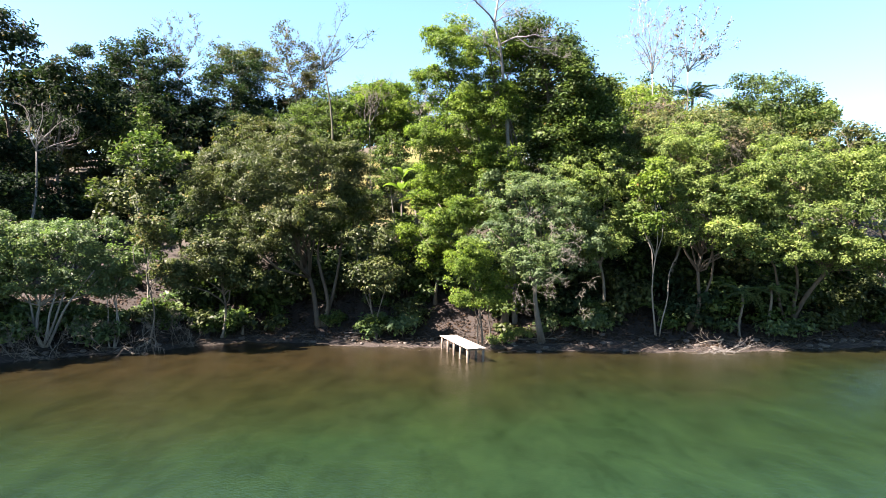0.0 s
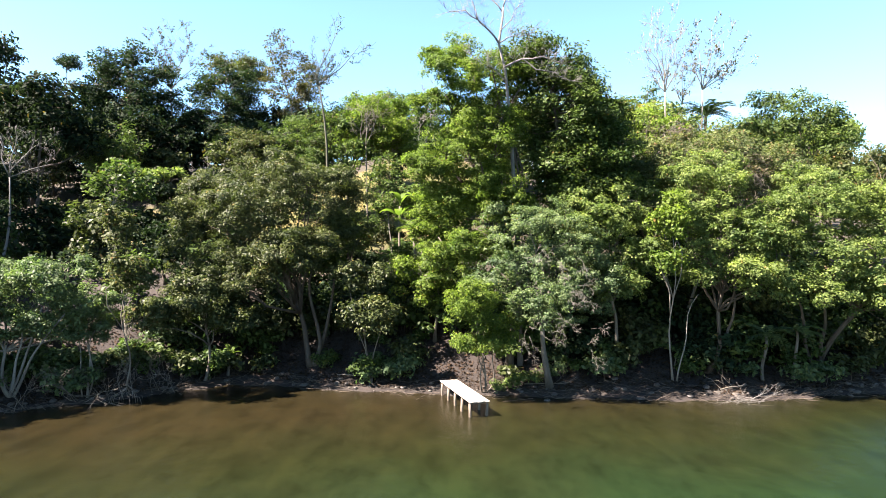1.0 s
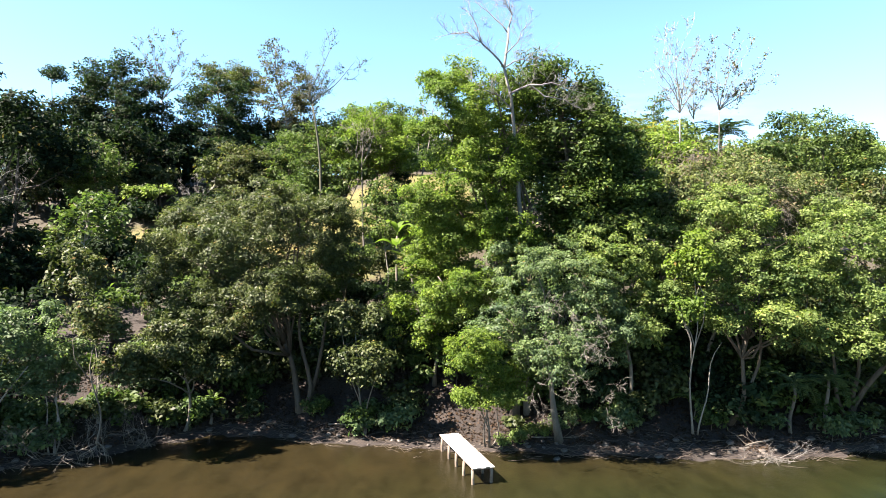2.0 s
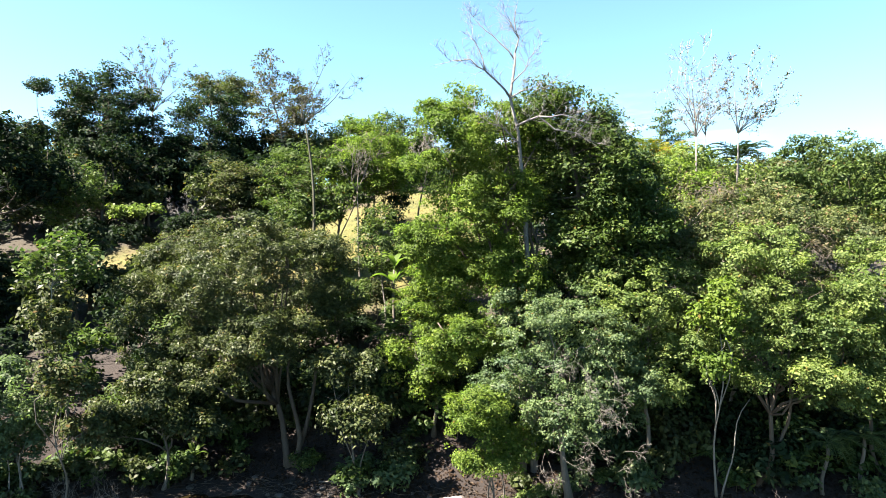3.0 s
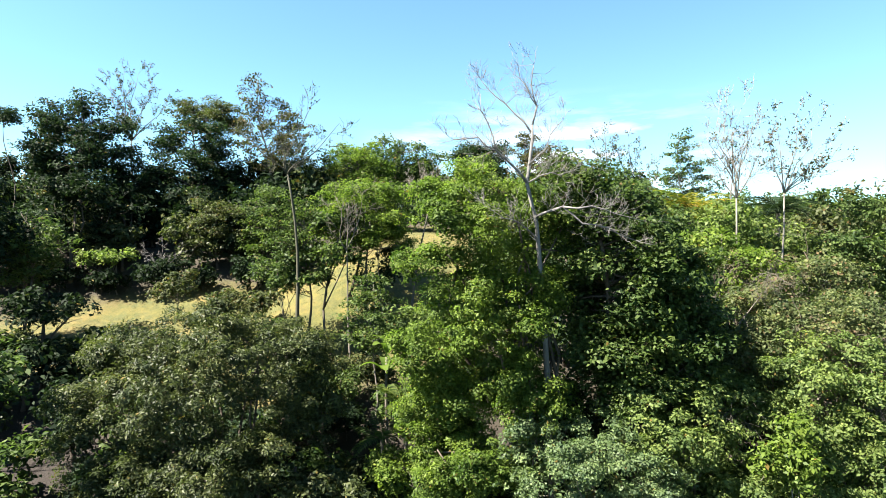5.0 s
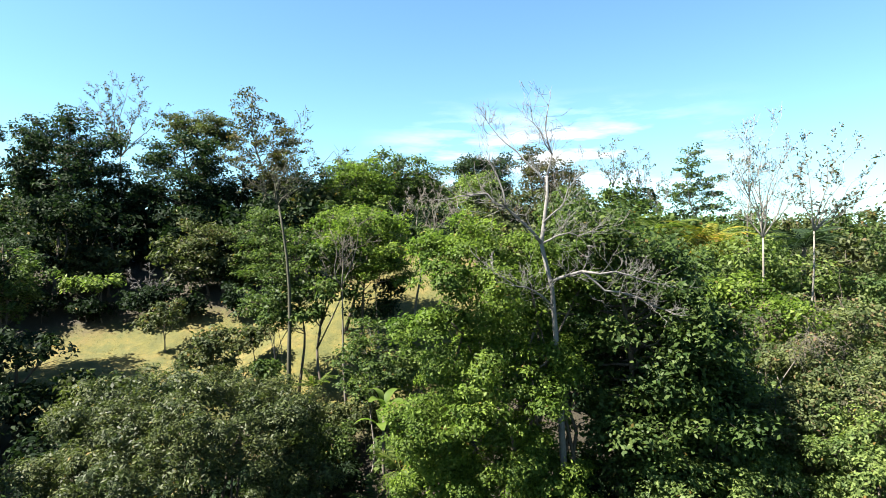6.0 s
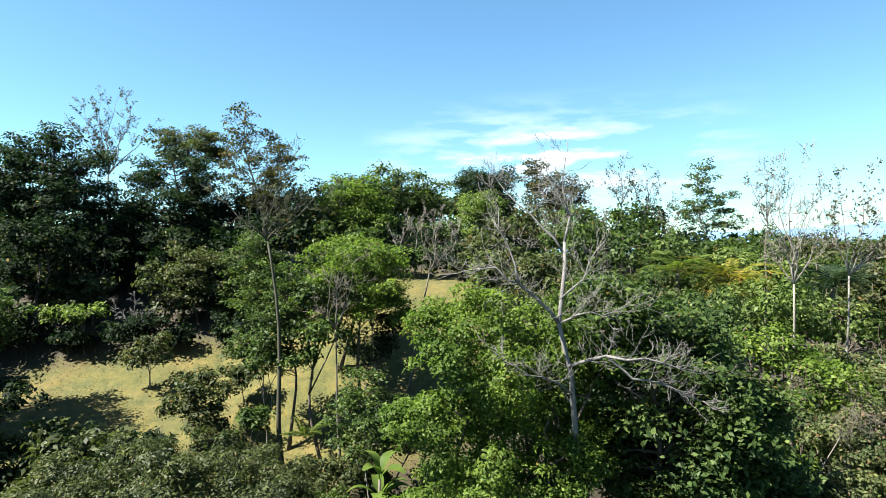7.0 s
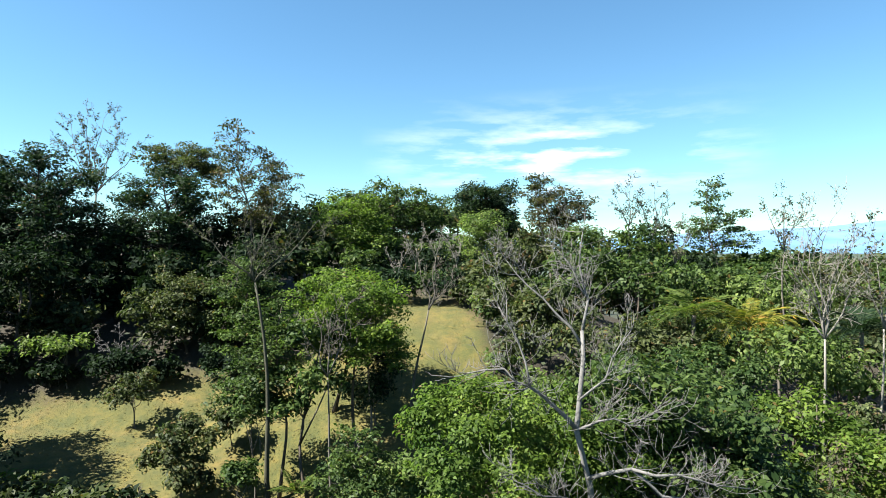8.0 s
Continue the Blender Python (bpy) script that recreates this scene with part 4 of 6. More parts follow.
# ---- the wood behind the shore ----
WOOD_GROUP = "trees of the wood"
for at, blobs, mat, leaf in (
        ((17.0, 50.6), [(17.4, 49.6, 17.4, 2.9, 2.8, 2.3), (16.0, 51.2, 18.9, 2.2, 2.4, 1.9), (15.0, 48.5, 12.5, 3, 2.4, 3)], LEAF_BRIGHT, 0.28),
        ((22.4, 52.8), [(22.2, 52.4, 17.6, 3.2, 3.0, 2.4), (22.0, 49.5, 14.2, 3.6, 3.0, 3.0)], LEAF_PALE, 0.28),
        ((29.6, 54.8), [(29.8, 54.8, 20.4, 3.8, 3.2, 3.4), (27.4, 53.8, 18.0, 3.0, 2.8, 3.2), (32.0, 54.0, 17.4, 3.2, 2.8, 3.2)], LEAF_MID, 0.27),
        ((33.7, 58.4), [(33.7, 58.2, 19.2, 3.4, 3.0, 2.3), (37.5, 59.6, 18.0, 3.0, 3.0, 2.2)], LEAF_YELLOW, 0.32),
        ((32.5, 50.5), [(32.5, 49.5, 15.2, 3.6, 3.0, 3.0), (36.0, 50.5, 13.5, 3.4, 3.0, 3.2)], LEAF_OLIVE, 0.30),
        ((11.0, 53.0), [(10.6, 52.0, 19.2, 3.2, 3.0, 2.6), (13.8, 54.5, 19.6, 3.0, 3.0, 2.4)], LEAF_MID, 0.30),
        ((4.0, 52.0), [(4.2, 51.5, 17.0, 3.2, 3.0, 3.0)], LEAF_MID, 0.30),
        ((19.6, 57.5), [(19.6, 57.5, 19.6, 3.4, 3.0, 2.4), (23.4, 58.5, 19.2, 3.0, 3.0, 2.4)], LEAF_YELLOW, 0.32),
        ((20.5, 54.6), [(20.4, 54.6, 14.6, 3.2, 2.6, 2.6), (25.4, 56.4, 15.4, 3.0, 2.6, 2.8), (30.5, 57, 15.4, 3.0, 2.6, 2.6)], LEAF_YELLOW, 0.32),
        ((29.5, 60.5), [(29.8, 60.5, 17.4, 3.0, 3.0, 2.6)], LEAF_OLIVE, 0.32),
        ((-6.4, 51.2), [(-6.4, 51.4, 10.8, 1.6, 1.5, 1.6), (-8.0, 52, 10.4, 1.8, 1.6, 1.8)], LEAF_MID, 0.26),
        ((-1.6, 50.6), [(-0.8, 50.6, 11.0, 1.6, 1.6, 1.8), (0.8, 50, 12.4, 2.0, 1.8, 2.2)], LEAF_MID, 0.26),
        ((9.0, 60.0), [(8.6, 60.0, 18.8, 3.2, 3.0, 2.8), (12.4, 61.5, 19.8, 3.2, 3.0, 2.8)], LEAF_OLIVE, 0.32),
        ((15.6, 66.0), [(15.6, 66.0, 20.6, 3.6, 3.2, 3.0), (20.4, 66.5, 20.0, 3.4, 3.2, 2.8)], LEAF_MID, 0.36),
        ((24.4, 70.0), [(22.6, 70.0, 19.0, 3.2, 3.0, 2.6), (29.0, 68.0, 18.6, 3.4, 3.0, 2.4), (34.0, 72.0, 19.4, 3.2, 3.0, 2.6), (38.6, 70.0, 19.2, 3.4, 3.0, 2.8)], LEAF_OLIVE, 0.36),
        ((35.0, 68.0), [(35.0, 68.0, 20.4, 4.0, 3.4, 3.0), (40.5, 67.0, 20.4, 3.8, 3.4, 3.0)], LEAF_OLIVE, 0.36),
        ((8.2, 72.0), [(8.2, 72.0, 20.6, 3.4, 3.2, 3.4), (4.6, 78.0, 22.2, 2.6, 3.0, 2.8)], LEAF_OLIVE, 0.36),
        ((13.2, 80.0), [(13.2, 80.0, 23.6, 4.0, 3.6, 3.6), (18.6, 79.0, 22.6, 3.8, 3.6, 3.2)], LEAF_MID, 0.40),
        ((25.0, 82.0), [(25.0, 82.0, 22.4, 4.2, 3.6, 3.2), (31.5, 84.0, 22.4, 4.2, 3.6, 3.2)], LEAF_MID, 0.40),
        ((3.4, 85.0), [(3.4, 85, 24.0, 2.8, 2.6, 2.4), (6.8, 88, 25.4, 3.0, 2.8, 2.8)], LEAF_OLIVE, 0.40),
        ((0.5, 97.0), [(0.5, 97, 26.0, 3.2, 3, 2.4), (-5.5, 96, 26.2, 3.4, 3, 2.6)], LEAF_MID, 0.42),
        ((20.5, 88.0), [(20.5, 88, 26.6, 3.2, 3, 3.2), (15.0, 90, 27.4, 2.8, 3, 3.0)], LEAF_MID, 0.42),
        ((-7.5, 91.5), [(-7.5, 91, 24.2, 3.0, 2.6, 2.6), (-2.5, 92, 24.6, 3.0, 2.6, 2.6), (2.2, 90, 24.2, 2.6, 2.4, 2.6)], LEAF_SHADED, 0.40),
        ((6.2, 70.0), [(6.0, 70, 18.6, 2.2, 2.0, 1.8), (7.6, 73, 20.0, 2.4, 2.2, 2.2)], LEAF_OLIVE, 0.34),
        ((4.6, 63.5), [(4.4, 63.5, 15.4, 2.2, 2.0, 2.0), (6.8, 65, 17.0, 2.6, 2.2, 2.4)], LEAF_YELLOW, 0.32),
        ((4.6, 80.5), [(3.6, 80.5, 22.4, 2.0, 2.0, 1.8)], LEAF_YELLOW, 0.36),
        ((39.0, 82.0), [(39.0, 82.0, 21.4, 4.4, 3.8, 3.4), (46.0, 80.0, 21.8, 4.4, 3.8, 3.4)], LEAF_OLIVE, 0.42),
        ((11.0, 95.0), [(11.0, 95.0, 25.2, 4.4, 3.8, 4.0), (17.0, 97.0, 25.6, 4.4, 3.8, 4.0)], LEAF_OLIVE, 0.44),
        ((24.0, 98.0), [(24.0, 98.0, 25.0, 4.6, 4.0, 3.8), (31.0, 99.0, 23.8, 4.6, 4.0, 3.6)], LEAF_SHADED, 0.44),
        ((29.0, 78.0), [(28.0, 78.0, 21.6, 3.0, 2.8, 2.6), (33.6, 78.0, 21.8, 3.0, 2.8, 2.6)], LEAF_YELLOW, 0.38),
        ((39.0, 75.0), [(38.6, 75.0, 22.0, 3.4, 3.0, 3.0)], LEAF_MID, 0.38),
        ((40.0, 98.0), [(40.0, 98.0, 23.4, 5.0, 4.0, 3.8), (49.0, 96.0, 22.6, 5.0, 4.0, 3.8)], LEAF_MID, 0.46)):
    blobs = [(b[0], b[1], b[2] + rng.uniform(-0.5, 1.4) * (b[1] > 56), *b[3:]) for b in blobs]
    tree("wood_tree", "leafy green tree in the dense wood", at, blobs, leaf * (0.92 if at[1] < 62 else 1.08), 0.8, 0.62, mat, BARK_DARK, 0.15, group=WOOD_GROUP)

# ---- trees on the grass ----
airy_tree("lawn_tree", "slender bright green tree with layered boughs on the grass", (-6.0, 64.0), [(24.6, -7.4, -4.6), (23.2, -9.4, -3.2), (21.4, -9.8, -2.4), (19.8, -9.0, -1.8)], 3.0, 0.25, LEAF_BRIGHT, BARK_DARK, 0.15, 56, 0.66, 0.34, 0.72)
airy_tree("lawn_tree", "open tree with long level boughs of dark green leaves", (-11.2, 63.0), [(23.4, -12.6, -9.4), (21.6, -14.6, -8.2), (19.6, -15.6, -9.0), (17.4, -15.6, -11.0), (16.2, -14.8, -11.6)], 2.4, 0.25, LEAF_MID, BARK_DARK, 0.13, 34, 0.62, 0.32, 0.72)
airy_tree("slope_tree", "thin pale-stemmed tree with sparse green leaves above the bank", (-4.8, 55.2), [(17.4, -5.6, -4.0), (16.2, -6.8, -3.2), (14.4, -7.0, -3.0), (12.6, -6.4, -3.2)], 1.8, 0.24, LEAF_MID, BARK_WHITE, 0.08, 32, 0.55, 0.4, 0.65)
tree("lawn_tree", "small round green tree on the grass", (-25.1, 71.5), [(-25.4, 71.5, 15.4, 2.2, 2.0, 1.5), (-24.6, 71.4, 16.2, 1.5, 1.5, 1.1)], 0.26, 0.9, 0.55, LEAF_OLIVE, BARK_GREY, 0.08)
tree("bush", "dense olive-green bush on the grass", (-17.2, 62.0), [(-17.3, 62.0, 13.8, 2.3, 2.2, 2.3), (-16.2, 61.4, 12.4, 1.8, 1.8, 1.6)], 0.26, 1.3, 0.6, LEAF_OLIVE, BARK_GREY, 0.1, category="bush")
tree("shrub", "leafy green shrub on the slope", (-12.6, 62.4), [(-12.7, 62.4, 16.8, 2.0, 1.8, 1.2), (-11.6, 62, 18.2, 1.4, 1.4, 0.8)], 0.34, 0.9, 0.6, LEAF_MID, BARK_GREY, 0.08, category="shrub")
tree("shrub", "leafy green shrub on the grass", (-12.8, 60.2), [(-12.8, 60.2, 13.0, 1.5, 1.4, 1.2)], 0.28, 1.1, 0.5, LEAF_MID, BARK_GREY, 0.06, category="shrub")
tree("lawn_tree", "thin dark-leaved tree on the grass", (-5.2, 66.9), [(-5.4, 66.6, 16.8, 2.3, 1.9, 2.1), (-4.4, 67, 18.6, 1.4, 1.3, 1.0)], 0.30, 0.6, 0.55, LEAF_DEEP, BARK_GREY, 0.08)
tree("lawn_tree", "tall dark-stemmed tree with dark green leaves", (-8.2, 60.4), [(-8.6, 61.4, 18.6, 2.4, 2.0, 1.4), (-10.0, 61.6, 17.0, 1.8, 1.6, 1.0), (-8.4, 62.5, 21.4, 2.4, 2, 1.6)], 0.34, 0.8, 0.6, LEAF_MID, BARK_DARK, 0.14)
tree("slope_tree", "olive-green small tree on the slope", (-22.2, 81.0), [(-22.5, 81.0, 20.8, 3.0, 2.6, 1.6), (-21.8, 81.0, 18.4, 2.4, 2.2, 1.0), (-23.0, 81.0, 23.0, 2.2, 2.0, 1.0)], 0.36, 0.8, 0.6, LEAF_OLIVE, BARK_GREY, 0.1)
tree("slope_tree", "yellowish small tree at the edge of the shade", (-33.4, 76.0), [(-33.6, 76.0, 18.4, 2.0, 1.8, 1.2), (-36.2, 76.4, 18.0, 2.0, 1.8, 1.0)], 0.34, 0.9, 0.6, LEAF_YELLOW, BARK_GREY, 0.07)
for x, y, r in ((-9.6, 57.4, 1.7), (-7.4, 56.6, 1.8), (-5.4, 57.6, 1.5), (-12.6, 57.0, 1.6)):
    z = float(ground_z(x, y))
    tree("bush", "olive-green bush at the top of the bank", (x, y), [(x, y, z + 1.3 * r, 1.3 * r, 1.2 * r, 1.1 * r)], 0.24, 1.0, 0.5, LEAF_OLIVE, BARK_GREY, 0.06, category="bush", group="bushes at the top of the bank")
tree("bush", "olive bush beyond the grass", (-15.6, 66.6), [(-15.6, 66.6, 14.4, 1.8, 1.6, 1.3)], 0.30, 1.1, 0.5, LEAF_OLIVE, BARK_GREY, 0.06, category="bush")
tree("bush", "low yellowish bush by the big tree", (-4.0, 58.0), [(-4.0, 57.6, 12.8, 2.4, 2.0, 1.6), (-1.0, 58.0, 13.6, 2.6, 2.0, 2.0)], 0.28, 1.1, 0.6, LEAF_YELLOW, BARK_GREY, 0.07, category="bush")
bare_tree("half_dead_tree", "tall tree with a mossy stem and bleached upper limbs", (-10.8, 60.5), (-11.9, 60.3, 24.8),
          [(-12.5, 60.2, 28.0), (-7.9, 60.0, 28.6), (-10.1, 60.4, 30.0), (-15.2, 60.2, 27.6), (-10.7, 60.2, 27.0), (-9.4, 60.6, 27.4)], 0.17, BARK_MOSS, crown=[(-11.5, 60.3, 19.5, 0.5, 0.5, 3.2), (-11.4, 60.3, 15.0, 0.4, 0.4, 2.4)], mat=LEAF_MANGO, leaf=0.2, cover=0.3)
bare_tree("thin_bare_tree", "thin forked pale tree on the grass", (-7.0, 60.2), (-7.4, 60.2, 19.0), [(-8.3, 60.2, 23.2), (-6.2, 60.4, 23.4), (-7.2, 60, 22.6)], 0.1, BARK_GREY)
bare_tree("thin_bare_tree", "thin forked white-stemmed tree on the grass", (-5.5, 66.2), (-5.7, 66.2, 18.2), [(-6.6, 66.2, 21.0), (-4.9, 66.2, 21.2)], 0.09, BARK_WHITE)
bare_tree("leaning_tree", "thin leaning tree with a pale upper stem", (-3.0, 66.0), (-1.4, 66.0, 22.5), [(-0.9, 66, 26.0), (0.4, 66.2, 24.6), (-2.0, 66, 25.4)], 0.12, BARK_GREY)
airy_tree("slope_tree", "open-crowned tree casting dappled shade on the grass", (-33.4, 62.6), [(21.6, -34.6, -31.8), (20.2, -36.4, -30.2), (18.0, -36.6, -30.4), (16.4, -35.4, -31.4)], 2.8, 0.32, LEAF_MID, BARK_DARK, 0.15, 30, 0.7, 0.4, 0.75)
airy_tree("slope_tree", "open-crowned tree casting dappled shade on the grass", (-36.0, 66.4), [(22.4, -37.4, -34.6), (20.6, -39.0, -33.2), (18.4, -38.6, -33.8)], 2.6, 0.32, LEAF_DEEP, BARK_DARK, 0.15, 28, 0.7, 0.4, 0.75)
bare_tree("bare_shrub", "leafless grey shrub in the shade", (-28.4, 75.4), (-28.4, 75.4, 17.2), [(-30.2, 75.4, 19.0), (-28.6, 75.2, 19.6), (-26.6, 75.4, 19.0)], 0.06, BARK_DEAD)
for x, y, h in ((-3.6, 86.0, 6.5), (-5.2, 84.0, 5.0), (-1.6, 90.0, 6.0), (0.6, 88.0, 5.5)):
    z = float(ground_z(x, y))
    bare_tree("thin_bare_tree", "thin pale stem behind the grass", (x, y), (x + 0.3, y, z + h * 0.6), [(x - 0.8, y, z + h), (x + 1.0, y, z + h * 1.05)], 0.08, BARK_WHITE, group="thin stems")

# ---- hill trees ----
HILL_GROUP = "trees on the hill"
# unseen trees left of the view, added to keep the sun off the slope
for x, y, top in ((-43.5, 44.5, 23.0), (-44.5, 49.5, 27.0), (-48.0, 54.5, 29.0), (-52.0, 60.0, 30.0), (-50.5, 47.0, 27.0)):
    tree("hill_tree", "tall dark tree added out of view to shade the slope", (x, y), [(x, y, top - 4.0, 4.2, 3.8, 4.0), (x + 0.6, y - 0.6, top - 10.0, 3.8, 3.4, 4.0)], 0.75, 0.9, 0.8, LEAF_DEEP, BARK_DARK, 0.26, group=HILL_GROUP)
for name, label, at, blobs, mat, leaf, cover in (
        ("hill_tree", "dark tree at the edge of the grass", (-39.4, 78), [(-39.2, 78, 24.4, 3.2, 3, 3.0), (-41.5, 77.5, 20.8, 3.0, 3, 2.4)], LEAF_SHADED, 0.36, 1.0),
        ("hill_tree", "dark dense tree on the hill", (-19.5, 105), [(-20, 105, 30.0, 5.2, 4, 4.2), (-14.6, 104, 28.6, 4.0, 3.6, 3.8)], LEAF_SHADED, 0.42, 1.0),
        ("hill_tree", "dark drooping tree on the hillside", (-38.6, 60), [(-38.2, 60, 22.0, 5.8, 4.6, 3.6), (-34.0, 60, 19.6, 3.0, 3, 2.8)], LEAF_SHADED, 0.34, 1.0),
        ("hill_tree", "tall dark tree on the hillside", (-45.6, 62), [(-45.2, 62, 28.4, 3.8, 3.6, 4.6), (-43.0, 61.5, 24.0, 3.4, 3, 3)], LEAF_SHADED, 0.34, 1.0),
        ("hill_tree", "dark green tree in the shaded wood", (-37.0, 55.0), [(-37.4, 54.6, 14.8, 3.0, 2.6, 2.4), (-41.5, 55.5, 16.2, 3.4, 3, 3)], LEAF_SHADED, 0.32, 1.0),
        ("hill_tree", "dark green tree in the shaded wood", (-28.8, 58.0), [(-28.8, 58, 14.8, 2.8, 2.6, 2.0)], LEAF_SHADED, 0.32, 1.0),
        ("hill_tree", "dark green tree in the shaded wood", (-34.5, 47.5), [(-35.5, 47.5, 11.6, 3.0, 2.6, 2.6), (-40.5, 47, 14.5, 4.0, 3.2, 3.6)], LEAF_SHADED, 0.30, 1.0),
        ("hill_tree", "dark green tree on the hill", (-27.0, 96.0), [(-27.5, 96, 28.6, 4.0, 3.6, 3.2), (-24.0, 97, 29.0, 3.6, 3.4, 3.4)], LEAF_SHADED, 0.42, 1.0),
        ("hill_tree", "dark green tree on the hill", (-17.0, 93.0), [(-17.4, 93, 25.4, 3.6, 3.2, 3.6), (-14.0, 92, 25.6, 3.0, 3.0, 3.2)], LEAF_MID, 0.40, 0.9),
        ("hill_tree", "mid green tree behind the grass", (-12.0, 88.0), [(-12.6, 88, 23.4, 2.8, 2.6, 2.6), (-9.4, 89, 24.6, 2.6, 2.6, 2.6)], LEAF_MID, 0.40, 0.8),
        ("hill_tree", "dark green tree on the hill", (-52.0, 92.0), [(-52.0, 92, 29.0, 5.0, 4.4, 5.0), (-58.0, 90, 27, 5, 4.4, 5)], LEAF_SHADED, 0.44, 1.0),
        ("hill_tree", "dark green tree on the hill", (-50.0, 76.0), [(-50.0, 76, 24.0, 4.6, 4, 4.4), (-46.0, 72, 21, 4.0, 3.4, 3.4)], LEAF_SHADED, 0.40, 1.0),
        ("hill_tree", "dark tree with foliage down to the ground", (-36.5, 83.5), [(-36.8, 83.5, 24.0, 3.2, 3, 2.8)], LEAF_SHADED, 0.38, 0.9),
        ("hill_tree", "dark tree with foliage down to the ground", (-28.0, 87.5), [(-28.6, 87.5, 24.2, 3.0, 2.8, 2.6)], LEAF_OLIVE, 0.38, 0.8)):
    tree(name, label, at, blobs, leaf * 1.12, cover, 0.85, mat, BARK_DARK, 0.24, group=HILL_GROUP)
